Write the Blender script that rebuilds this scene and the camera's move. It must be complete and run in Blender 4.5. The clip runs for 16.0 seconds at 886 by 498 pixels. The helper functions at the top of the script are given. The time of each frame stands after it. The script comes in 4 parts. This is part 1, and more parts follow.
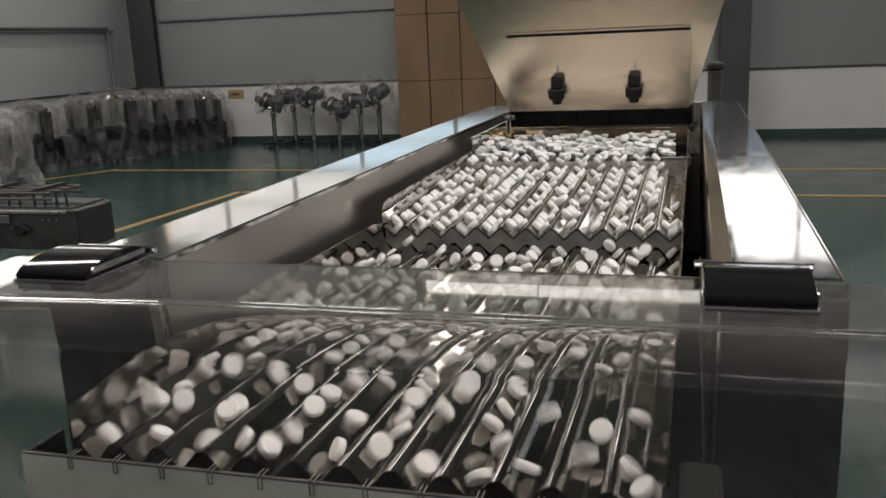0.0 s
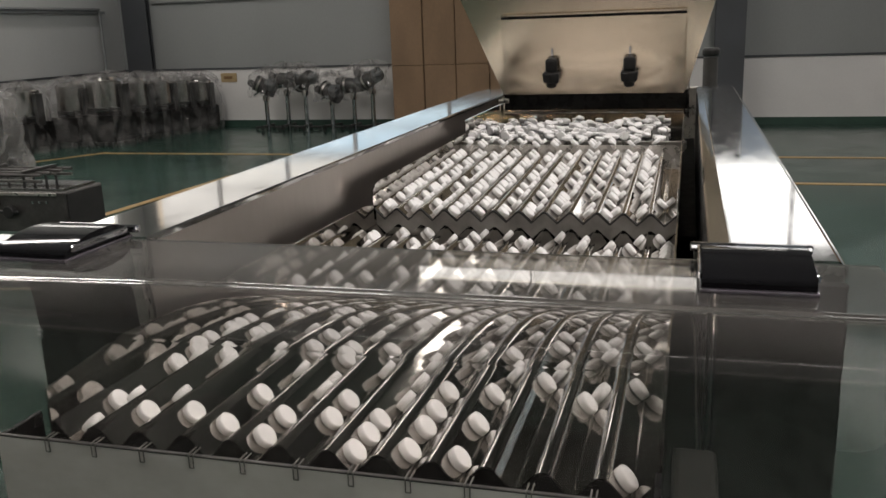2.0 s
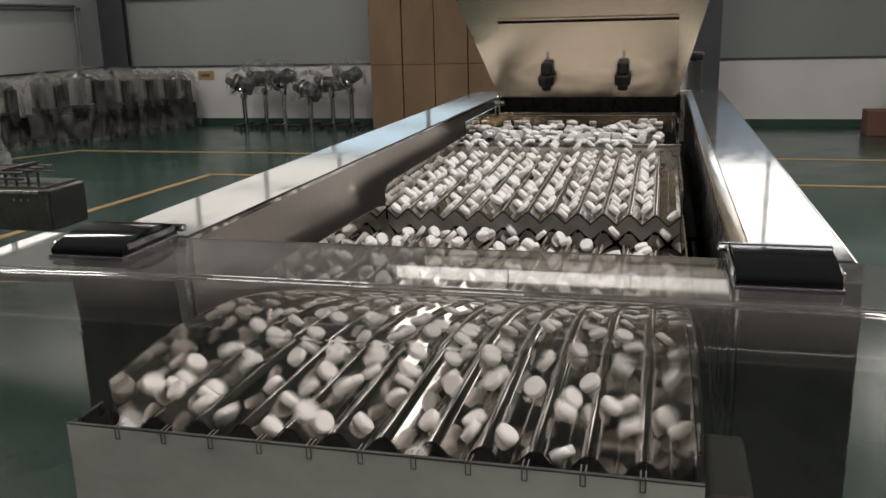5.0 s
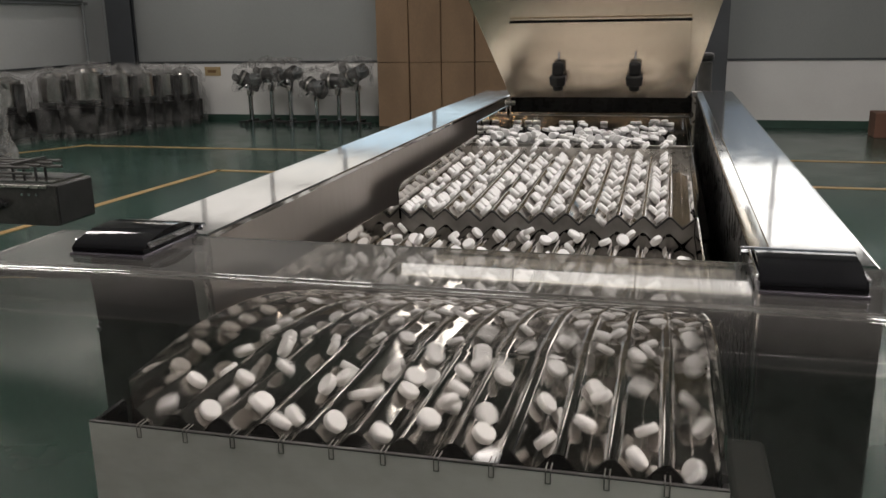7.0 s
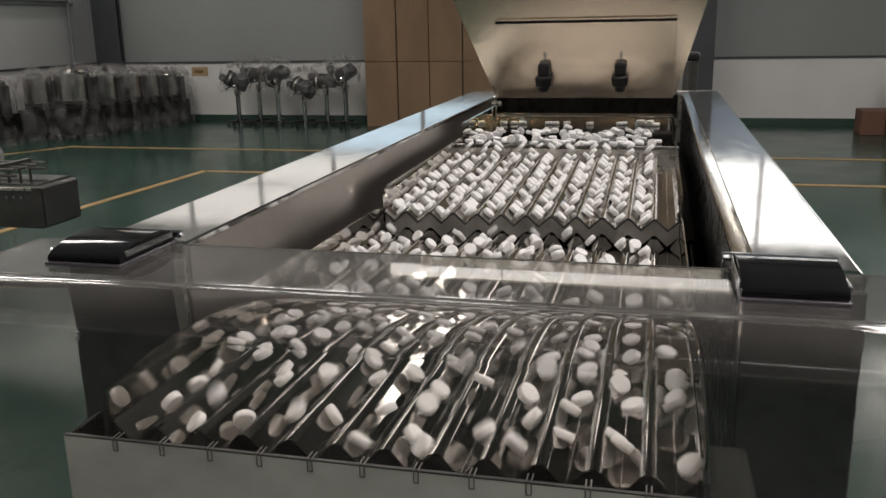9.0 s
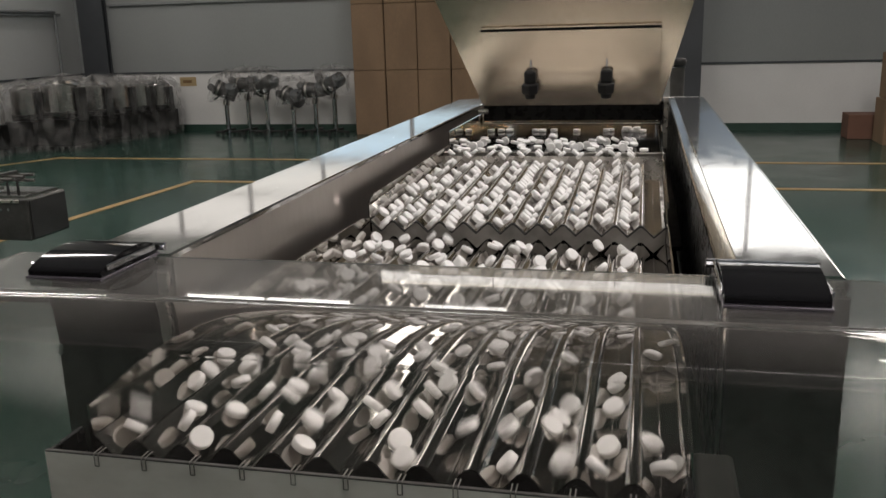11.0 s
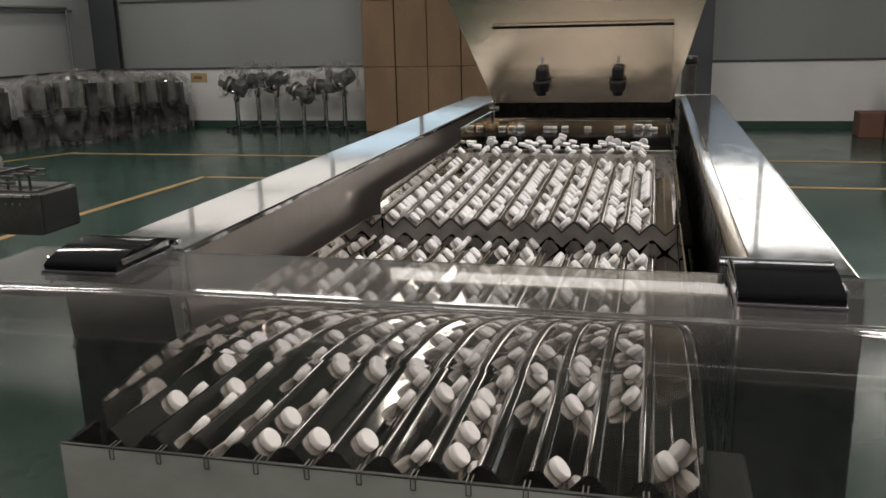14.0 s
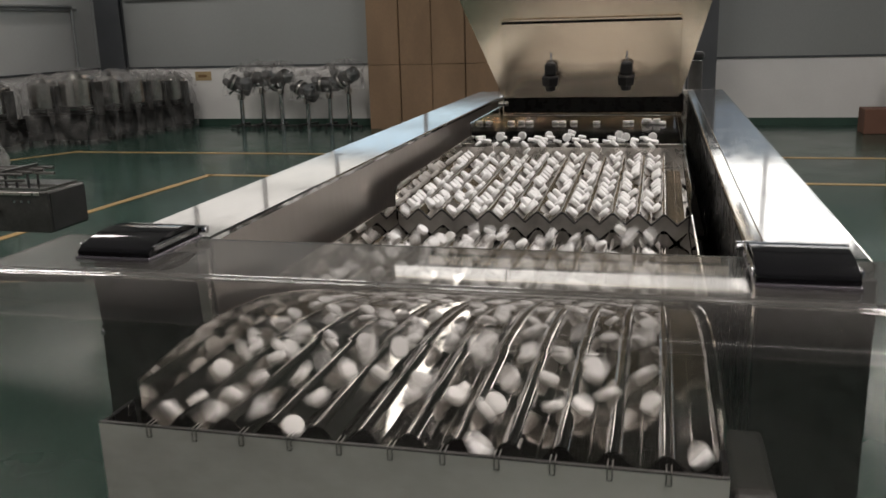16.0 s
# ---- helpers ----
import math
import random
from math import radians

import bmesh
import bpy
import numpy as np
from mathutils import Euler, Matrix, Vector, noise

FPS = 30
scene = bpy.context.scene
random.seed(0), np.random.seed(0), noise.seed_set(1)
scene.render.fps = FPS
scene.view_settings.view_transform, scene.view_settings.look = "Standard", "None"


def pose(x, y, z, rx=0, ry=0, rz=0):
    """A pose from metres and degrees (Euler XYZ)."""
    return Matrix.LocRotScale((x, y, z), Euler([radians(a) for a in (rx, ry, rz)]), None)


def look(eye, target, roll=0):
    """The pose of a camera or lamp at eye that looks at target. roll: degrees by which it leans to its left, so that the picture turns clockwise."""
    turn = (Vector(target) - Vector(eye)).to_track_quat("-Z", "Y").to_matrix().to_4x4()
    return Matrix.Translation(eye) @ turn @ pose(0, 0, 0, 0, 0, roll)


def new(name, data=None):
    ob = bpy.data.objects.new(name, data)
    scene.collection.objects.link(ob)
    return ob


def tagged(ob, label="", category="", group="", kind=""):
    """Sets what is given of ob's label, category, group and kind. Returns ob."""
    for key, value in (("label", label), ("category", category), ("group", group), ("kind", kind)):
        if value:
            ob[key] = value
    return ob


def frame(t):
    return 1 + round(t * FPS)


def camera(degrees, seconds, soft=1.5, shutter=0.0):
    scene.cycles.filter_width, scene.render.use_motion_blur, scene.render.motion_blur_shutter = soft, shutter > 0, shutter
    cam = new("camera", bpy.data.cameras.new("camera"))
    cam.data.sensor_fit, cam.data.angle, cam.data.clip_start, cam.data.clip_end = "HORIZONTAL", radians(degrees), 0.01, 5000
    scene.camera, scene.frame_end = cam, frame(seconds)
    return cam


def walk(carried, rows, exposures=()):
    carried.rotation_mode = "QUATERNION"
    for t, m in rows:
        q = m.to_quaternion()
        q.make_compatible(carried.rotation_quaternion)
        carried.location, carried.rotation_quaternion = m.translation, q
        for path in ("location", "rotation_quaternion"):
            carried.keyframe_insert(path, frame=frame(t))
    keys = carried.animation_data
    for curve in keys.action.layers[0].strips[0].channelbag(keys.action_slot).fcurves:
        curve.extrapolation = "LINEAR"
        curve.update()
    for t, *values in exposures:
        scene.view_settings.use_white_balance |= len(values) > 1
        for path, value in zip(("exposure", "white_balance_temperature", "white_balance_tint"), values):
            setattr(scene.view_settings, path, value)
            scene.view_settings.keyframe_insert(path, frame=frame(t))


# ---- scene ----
cam = camera(54.1, 16.0, 1.5, 0.9)
PATH = [
    (0, (0.188, -0.373, 1.352), (-0.361, 1.493, 0.889), -2.5),
    (0.5, (0.191, -0.369, 1.355), (-0.35, 1.503, 0.904), -2.4),
    (1, (0.19, -0.368, 1.352), (-0.348, 1.503, 0.893), -2.2),
    (1.5, (0.187, -0.364, 1.35), (-0.349, 1.505, 0.881), -2.2),
    (2, (0.186, -0.36, 1.345), (-0.347, 1.503, 0.85), -2.0),
    (2.5, (0.183, -0.358, 1.343), (-0.313, 1.512, 0.839), -1.4),
    (3, (0.17, -0.373, 1.337), (-0.284, 1.509, 0.838), -1.3),
    (3.5, (0.159, -0.383, 1.343), (-0.291, 1.5, 0.84), -1.1),
    (4, (0.168, -0.399, 1.363), (-0.277, 1.485, 0.862), -3.0),
    (4.5, (0.157, -0.398, 1.353), (-0.291, 1.478, 0.823), -1.9),
    (5, (0.152, -0.401, 1.354), (-0.325, 1.476, 0.856), -1.4),
    (7.5, (0.14, -0.404, 1.358), (-0.342, 1.47, 0.855), -0.8),
    (8, (0.147, -0.406, 1.361), (-0.324, 1.472, 0.861), -0.8),
    (8.5, (0.146, -0.399, 1.36), (-0.321, 1.48, 0.86), -1.0),
    (9, (0.145, -0.395, 1.36), (-0.317, 1.484, 0.855), -1.1),
    (11.5, (0.15, -0.39, 1.361), (-0.289, 1.499, 0.875), -1.6),
    (12, (0.149, -0.385, 1.36), (-0.287, 1.506, 0.874), -1.6),
    (12.5, (0.145, -0.383, 1.359), (-0.288, 1.509, 0.873), -1.7),
    (13, (0.146, -0.386, 1.36), (-0.295, 1.502, 0.872), -1.6),
    (13.5, (0.146, -0.388, 1.361), (-0.309, 1.495, 0.867), -1.4),
    (14, (0.147, -0.394, 1.361), (-0.315, 1.488, 0.866), -1.4),
    (14.5, (0.148, -0.4, 1.363), (-0.322, 1.482, 0.874), -1.4),
    (15, (0.149, -0.398, 1.36), (-0.334, 1.479, 0.868), -1.4),
    (15.5, (0.149, -0.399, 1.361), (-0.341, 1.476, 0.867), -1.4),
    (16, (0.138, -0.414, 1.357), (-0.332, 1.465, 0.858), -1.6),
]
walk(cam, [(t, look(eye, target, roll)) for t, eye, target, roll in PATH])

# ---- light ----
world = bpy.data.worlds.new("world")
scene.world = world
world.use_nodes = True
wn = world.node_tree
sky = wn.nodes.new("ShaderNodeTexSky")
sky.sky_type, sky.sun_disc = "NISHITA", False
sky.sun_elevation, sky.sun_rotation = radians(38), radians(160)
wn.links.new(sky.outputs[0], wn.nodes["Background"].inputs[0])
wn.nodes["Background"].inputs[1].default_value = 0.05
scene.view_settings.exposure = 0.23


def window_light(name, m, sx, sy, watts, colour):
    d = bpy.data.lights.new(name, "AREA")
    d.shape, d.size, d.size_y, d.energy, d.color = "RECTANGLE", sx, sy, watts, colour
    ob = new(name, d)
    ob.matrix_basis = m
    return ob


NW_Z0, NW_Z1 = 2.85, 4.05           # sill and head of the high windows in the north wall
LOW_X0, LOW_X1, LOW_Z = -7.4, -1.6, 2.10    # the lower lights of its west half
NW_Z2, NW_Z3 = 4.49, 4.72           # and of a narrow strip above them
NW_Z4, NW_Z5 = 4.95, 5.95           # and of two single windows near the roof
HIGH_X = ((-6.9, -4.1, 48), (-3.0, -1.7, 14))    # their ends, and the watts that come in

window_light("window_light", look((-4.95, 11.62, 3.45), (-4.95, 0, 3.45)), 6.1, 1.16, 15, (1.0, 0.79, 0.58))
window_light("window_light", look((0.55, 11.62, 3.45), (0.55, 0, 3.45)), 4.9, 1.16, 32, (1.0, 0.92, 0.84))
window_light("window_light", look((4.65, 11.62, 3.45), (4.65, 0, 3.45)), 3.25, 1.16, 70, (1.0, 0.94, 0.87))
window_light("window_light", look((-1.05, 11.62, 4.605), (-1.05, 0, 4.605)), 5.15, 0.22, 6, (1.0, 0.90, 0.78))
for hx0, hx1, watts in HIGH_X:
    window_light("window_light", look(((hx0 + hx1) / 2, 11.62, 5.45), ((hx0 + hx1) / 2, 0, 5.45)), hx1 - hx0 - 0.04, 0.94, watts, (1.0, 0.94, 0.87))
window_light("window_light", look((-8.32, 2.45, 3.42), (0, 2.45, 3.42)), 16.9, 0.9, 125, (1.0, 0.92, 0.83))
# added fill through an unseen south window, for faces turned to the camera
window_light("window_light", look((-1.0, -9.12, 4.9), (-1.0, 0, 4.9)), 9.0, 0.45, 24, (1.0, 0.92, 0.84))
window_light("window_light", look((-4.5, 11.62, 2.46), (-4.5, 0, 2.46)), 5.8, 0.68, 7, (0.74, 0.88, 1.0))
# roof light strips: centre x, half width, first y, last y, watts
ROOF_LIGHTS = ((-6.4, 0.20, -2.0, 7.5, 270), (2.3, 0.45, -3.2, 5.2, 455))
for lx, lw, ly0, ly1, watts in ROOF_LIGHTS:
    window_light("roof_light", look((lx, (ly0 + ly1) / 2, 6.72), (lx, (ly0 + ly1) / 2, 0)), 2 * lw, ly1 - ly0, watts, (1.0, 0.925, 0.885))


# ---- materials ----
def mat(name, colour, rough=0.5, metal=0.0, grain=0.0, scale=8.0, stretch=(1, 1, 1), fine=0.0, bump=0.0,
        bump_scale=60.0, coords="Object", spec=0.5, rvar=0.1, tint=None):
    """A node material: base colour varied by coarse noise (grain) and fine noise (fine), roughness by rvar, relief by bump."""
    m = bpy.data.materials.new(name)
    m.use_nodes = True
    nt = m.node_tree
    b = nt.nodes["Principled BSDF"]
    b.inputs["Metallic"].default_value = metal
    b.inputs["Specular IOR Level"].default_value = spec
    tc = nt.nodes.new("ShaderNodeTexCoord")
    mp = nt.nodes.new("ShaderNodeMapping")
    mp.inputs["Scale"].default_value = stretch
    nt.links.new(tc.outputs[coords], mp.inputs[0])
    n1 = nt.nodes.new("ShaderNodeTexNoise")
    n1.inputs["Scale"].default_value, n1.inputs["Detail"].default_value = scale, 5
    n2 = nt.nodes.new("ShaderNodeTexNoise")
    n2.inputs["Scale"].default_value, n2.inputs["Detail"].default_value = bump_scale, 3
    for n in (n1, n2):
        nt.links.new(mp.outputs[0], n.inputs["Vector"])
    dark = tuple(c * (1 - grain) for c in colour)
    lite = tuple(min(1, c * (1 + grain)) for c in (tint or colour))
    ramp = nt.nodes.new("ShaderNodeValToRGB")
    ramp.color_ramp.elements[0].position, ramp.color_ramp.elements[1].position = 0.3, 0.7
    ramp.color_ramp.elements[0].color, ramp.color_ramp.elements[1].color = (*dark, 1), (*lite, 1)
    nt.links.new(n1.outputs["Fac"], ramp.inputs[0])
    mix = nt.nodes.new("ShaderNodeMix")
    mix.data_type, mix.blend_type = "RGBA", "OVERLAY"
    mix.inputs[0].default_value = fine
    nt.links.new(ramp.outputs[0], mix.inputs[6])
    nt.links.new(n2.outputs["Fac"], mix.inputs[7])
    nt.links.new(mix.outputs[2], b.inputs["Base Color"])
    rr = nt.nodes.new("ShaderNodeMapRange")
    rr.inputs["To Min"].default_value, rr.inputs["To Max"].default_value = max(0.01, rough * (1 - rvar)), min(1, rough * (1 + rvar))
    rr.inputs["From Min"].default_value, rr.inputs["From Max"].default_value = 0.3, 0.7
    nt.links.new(n2.outputs["Fac"], rr.inputs[0])
    nt.links.new(rr.outputs[0], b.inputs["Roughness"])
    if bump:
        bp = nt.nodes.new("ShaderNodeBump")
        bp.inputs["Strength"].default_value, bp.inputs["Distance"].default_value = bump, 0.002
        nt.links.new(n2.outputs["Fac"], bp.inputs["Height"])
        nt.links.new(bp.outputs[0], b.inputs["Normal"])
    return m


M_FLOOR = mat("green_epoxy", (0.028, 0.062, 0.048), 0.19, 0, 0.22, 0.9, fine=0.10, bump=0.004, bump_scale=2.5, rvar=0.2)
M_LINE = mat("yellow_line_paint", (0.33, 0.208, 0.075), 0.45, 0, 0.2, 3, fine=0.2)
M_DADO = mat("white_wall_paint", (0.66, 0.655, 0.635), 0.6, 0, 0.06, 1.2, fine=0.1, bump=0.1)
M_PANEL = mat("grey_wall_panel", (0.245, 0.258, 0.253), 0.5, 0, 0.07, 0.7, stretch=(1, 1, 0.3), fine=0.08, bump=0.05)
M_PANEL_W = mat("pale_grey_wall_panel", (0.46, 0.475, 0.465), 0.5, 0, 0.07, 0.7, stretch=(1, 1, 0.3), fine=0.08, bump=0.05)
# blue that stands in for sky in the rails' reflections
M_SKY_BAND = mat("sky_blue_band", (0.60, 0.75, 0.94), 0.5, 0, 0.1, 0.8, stretch=(1, 1, 0.3))
M_SKIRT = mat("green_skirting_paint", (0.03, 0.065, 0.048), 0.4, 0, 0.15, 3)
M_COLUMN = mat("dark_column_paint", (0.055, 0.06, 0.066), 0.5, 0, 0.12, 2)
M_TRIM = mat("grey_metal_trim", (0.22, 0.23, 0.23), 0.45, 0.3, 0.1, 4)
M_ROOF = mat("roof_sheet", (0.16, 0.165, 0.165), 0.6, 0, 0.1, 0.6)
M_CARD = mat("brown_cardboard", (0.215, 0.140, 0.082), 0.8, 0, 0.14, 2.2, stretch=(1, 1, 0.4), fine=0.2, bump=0.15)
M_CARD_R = mat("red_brown_cardboard", (0.15, 0.075, 0.05), 0.8, 0, 0.14, 3, fine=0.2)
M_STEEL = mat("brushed_stainless", (0.55, 0.525, 0.49), 0.30, 1, 0.10, 5, stretch=(1, 6, 1), fine=0.2, bump=0.06, bump_scale=90, rvar=0.25)
M_DRUM = mat("smooth_drum_steel", (0.46, 0.445, 0.43), 0.12, 1, 0.08, 2, rvar=0.1)
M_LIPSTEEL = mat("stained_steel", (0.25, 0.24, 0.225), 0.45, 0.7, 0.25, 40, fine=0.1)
M_INNER = mat("satin_inner_steel", (0.54, 0.505, 0.47), 0.36, 1, 0.06, 3, stretch=(1, 2, 0.6), fine=0.0, rvar=0.15)
M_RAIL = mat("polished_stainless", (0.66, 0.66, 0.65), 0.07, 1, 0.06, 6, stretch=(1, 0.4, 1), fine=0.06, rvar=0.4)
M_TRAY = mat("mirror_stainless", (0.54, 0.515, 0.485), 0.045, 1, 0.12, 9, stretch=(1, 0.3, 1), fine=0.15, bump=0.012, bump_scale=40, rvar=0.5)
M_HOPPER = mat("hopper_stainless", (0.90, 0.765, 0.60), 0.20, 1, 0.05, 3, stretch=(0.3, 1, 3), fine=0.0, bump=0.0, bump_scale=40, rvar=0.12)
# near-black steel; on the rail panels it holds shade and dark reflections
M_DARK_SHADED = mat("dark_and_shaded_steel", (0.008, 0.008, 0.0075), 0.28, 0.0, 0.15, 6, fine=0.1, spec=0.15)
M_BAR = mat("satin_aluminium", (0.62, 0.59, 0.55), 0.42, 0.35, 0.32, 8, stretch=(0.5, 1, 1), fine=0.15, bump=0.06, bump_scale=150)
M_BLACK = mat("black_rubber", (0.012, 0.012, 0.012), 0.5, 0, 0.2, 30)
M_CHROME = mat("black_chrome", (0.008, 0.008, 0.009), 0.06, 0.0, 0.1, 20, spec=0.3)
M_CHROME2 = mat("bright_chrome", (0.6, 0.6, 0.62), 0.1, 1, 0.05, 20)
M_WIRE = mat("dark_spring_wire", (0.20, 0.19, 0.175), 0.35, 0.8, 0.1, 40)
M_BRACKET = mat("worn_grey_bracket", (0.036, 0.035, 0.032), 0.42, 0.4, 0.25, 30, fine=0.2)
M_SCUFF = mat("scuffed_dark_steel", (0.075, 0.072, 0.068), 0.38, 0.5, 0.35, 6, fine=0.3)
# polished steel darkened to hold the dark reflection of the chute plate
M_CHUTE = mat("steel_dark_reflection", (0.05, 0.048, 0.046), 0.12, 1, 0.15, 9, rvar=0.4)
M_STRIP = mat("violet_grey_metal", (0.17, 0.155, 0.18), 0.25, 0.7, 0.1, 20)
M_RIM = mat("polished_rim_steel", (0.80, 0.74, 0.65), 0.14, 1, 0.05, 8)
# black that puts the shade of gaps and interiors into the colour
M_VOID = mat("black_shaded_void", (0.010, 0.010, 0.010), 0.7, 0, 0.2, 8, spec=0.15)
M_TABLET = mat("white_tablet", (0.76, 0.755, 0.745), 0.62, 0, 0.03, 120, fine=0.1, bump=0.12, bump_scale=420, spec=0.3)
M_PAPER = mat("yellowed_paper", (0.36, 0.27, 0.14), 0.7, 0, 0.15, 20)
M_INK = mat("dark_ink", (0.16, 0.09, 0.035), 0.7, 0, 0.1, 20)
M_GREYBOX = mat("grey_cabinet_paint", (0.09, 0.098, 0.10), 0.45, 0, 0.08, 5)
M_MOTOR = mat("dark_motor_paint", (0.032, 0.031, 0.030), 0.4, 0.3, 0.2, 10)
M_FRAME = mat("window_frame_aluminium", (0.38, 0.38, 0.38), 0.4, 0.6, 0.05, 5)


# the hopper's sheet is brushed up and down, which draws reflections out sideways
tangent = M_HOPPER.node_tree.nodes.new("ShaderNodeTangent")
tangent.direction_type, tangent.axis = "RADIAL", "Z"
hopper_shader = M_HOPPER.node_tree.nodes["Principled BSDF"]
hopper_shader.inputs["Anisotropic"].default_value = 0.85
M_HOPPER.node_tree.links.new(tangent.outputs[0], hopper_shader.inputs["Tangent"])


def clear_mat(name, colour, rough, ior, dust=0.0):
    m = bpy.data.materials.new(name)
    m.use_nodes = True
    nt = m.node_tree
    b = nt.nodes["Principled BSDF"]
    b.inputs["Base Color"].default_value = (*colour, 1)
    b.inputs["Transmission Weight"].default_value = 1
    b.inputs["IOR"].default_value = ior
    n = nt.nodes.new("ShaderNodeTexNoise")
    n.inputs["Scale"].default_value, n.inputs["Detail"].default_value = 14, 5
    r = nt.nodes.new("ShaderNodeMapRange")
    r.inputs["From Min"].default_value, r.inputs["From Max"].default_value = 0.45, 0.75
    r.inputs["To Min"].default_value, r.inputs["To Max"].default_value = rough, rough + 0.025
    tc = nt.nodes.new("ShaderNodeTexCoord")
    nt.links.new(tc.outputs["Object"], n.inputs["Vector"])
    nt.links.new(n.outputs["Fac"], r.inputs[0])
    nt.links.new(r.outputs[0], b.inputs["Roughness"])
    if dust:
        # a thin uneven veil of powder on the sheet
        d = nt.nodes.new("ShaderNodeBsdfDiffuse")
        d.inputs["Color"].default_value = (0.50, 0.48, 0.45, 1)
        v = nt.nodes.new("ShaderNodeMapRange")
        v.inputs["From Min"].default_value, v.inputs["From Max"].default_value = 0.35, 0.70
        v.inputs["To Min"].default_value, v.inputs["To Max"].default_value = dust * 0.5, dust * 1.6
        mx = nt.nodes.new("ShaderNodeMixShader")
        nt.links.new(n.outputs["Fac"], v.inputs[0])
        nt.links.new(v.outputs[0], mx.inputs[0])
        nt.links.new(b.outputs[0], mx.inputs[1])
        nt.links.new(d.outputs[0], mx.inputs[2])
        nt.links.new(mx.outputs[0], nt.nodes["Material Output"].inputs["Surface"])
    return m


M_ACRYLIC = clear_mat("clear_acrylic", (0.565, 0.555, 0.543), 0.012, 1.49, 0.037)
M_PANE = clear_mat("window_pane", (0.97, 0.98, 0.98), 0.0, 1.45)


def film_mat(name, base, lo, hi):
    """Crumpled clear plastic film: glossy folds over mostly see-through sheet."""
    m = bpy.data.materials.new(name)
    m.use_nodes = True
    nt = m.node_tree
    b = nt.nodes["Principled BSDF"]
    b.inputs["Base Color"].default_value = (base, base * 0.98, base * 0.94, 1)
    b.inputs["Roughness"].default_value = 0.13
    tc = nt.nodes.new("ShaderNodeTexCoord")
    n = nt.nodes.new("ShaderNodeTexNoise")
    n.inputs["Scale"].default_value, n.inputs["Detail"].default_value, n.inputs["Distortion"].default_value = 4.5, 7, 0.5
    nt.links.new(tc.outputs["Object"], n.inputs["Vector"])
    r = nt.nodes.new("ShaderNodeMapRange")
    r.inputs["From Min"].default_value, r.inputs["From Max"].default_value = 0.38, 0.72
    r.inputs["To Min"].default_value, r.inputs["To Max"].default_value = lo, hi
    nt.links.new(n.outputs["Fac"], r.inputs[0])
    nt.links.new(r.outputs[0], b.inputs["Alpha"])
    bp = nt.nodes.new("ShaderNodeBump")
    bp.inputs["Strength"].default_value, bp.inputs["Distance"].default_value = 1.0, 0.05
    nt.links.new(n.outputs["Fac"], bp.inputs["Height"])
    nt.links.new(bp.outputs[0], b.inputs["Normal"])
    return m


M_FILM = film_mat("plastic_film", 0.36, 0.02, 0.32)
M_FILM_2 = film_mat("dense_plastic_film", 0.45, 0.15, 0.85)


# ---- mesh helpers ----
def finish(name, bm, material, smooth=False):
    me = bpy.data.meshes.new(name)
    bm.normal_update()
    bm.to_mesh(me)
    bm.free()
    if smooth:
        for p in me.polygons:
            p.use_smooth = True
    me.materials.append(material)
    return me


def part(name, bm, material, parent=None, label="", smooth=False):
    ob = new(name, finish(name, bm, material, smooth))
    if parent:
        ob.parent = parent
    if label:
        ob["label"] = label
    return ob


def empty(name, m=None, label="", category="", group=""):
    ob = new(name)
    ob.matrix_basis = m or Matrix()
    return tagged(ob, label, category, group)


def box(x0, x1, y0, y1, z0, z1, bevel=0.0, seg=2, bm=None):
    out = bm or bmesh.new()
    b = bmesh.new()
    bmesh.ops.create_cube(b, size=1.0)
    bmesh.ops.scale(b, vec=(x1 - x0, y1 - y0, z1 - z0), verts=b.verts)
    bmesh.ops.translate(b, vec=((x0 + x1) / 2, (y0 + y1) / 2, (z0 + z1) / 2), verts=b.verts)
    if bevel:
        bmesh.ops.bevel(b, geom=b.edges[:], offset=bevel, segments=seg, affect="EDGES", profile=0.5)
    return merge(out, b)


def merge(out, b):
    me = bpy.data.meshes.new("tmp")
    b.to_mesh(me)
    b.free()
    out.from_mesh(me)
    bpy.data.meshes.remove(me)
    return out


def cyl(r, length, m=None, seg=20, r2=None, bevel=0.0, bm=None):
    out = bm or bmesh.new()
    b = bmesh.new()
    bmesh.ops.create_cone(b, cap_ends=True, segments=seg, radius1=r, radius2=r if r2 is None else r2, depth=length)
    if bevel:
        rim = [e for e in b.edges if abs(e.verts[0].co.z - e.verts[1].co.z) < 1e-6]
        bmesh.ops.bevel(b, geom=rim, offset=bevel, segments=2, affect="EDGES", profile=0.5)
    if m is not None:
        bmesh.ops.transform(b, matrix=m, verts=b.verts)
    return merge(out, b)


def rod(a, c, r, seg=10, bm=None):
    a, c = Vector(a), Vector(c)
    m = Matrix.Translation((a + c) / 2) @ (c - a).to_track_quat("Z", "Y").to_matrix().to_4x4()
    return cyl(r, (c - a).length, m, seg, bm=bm)


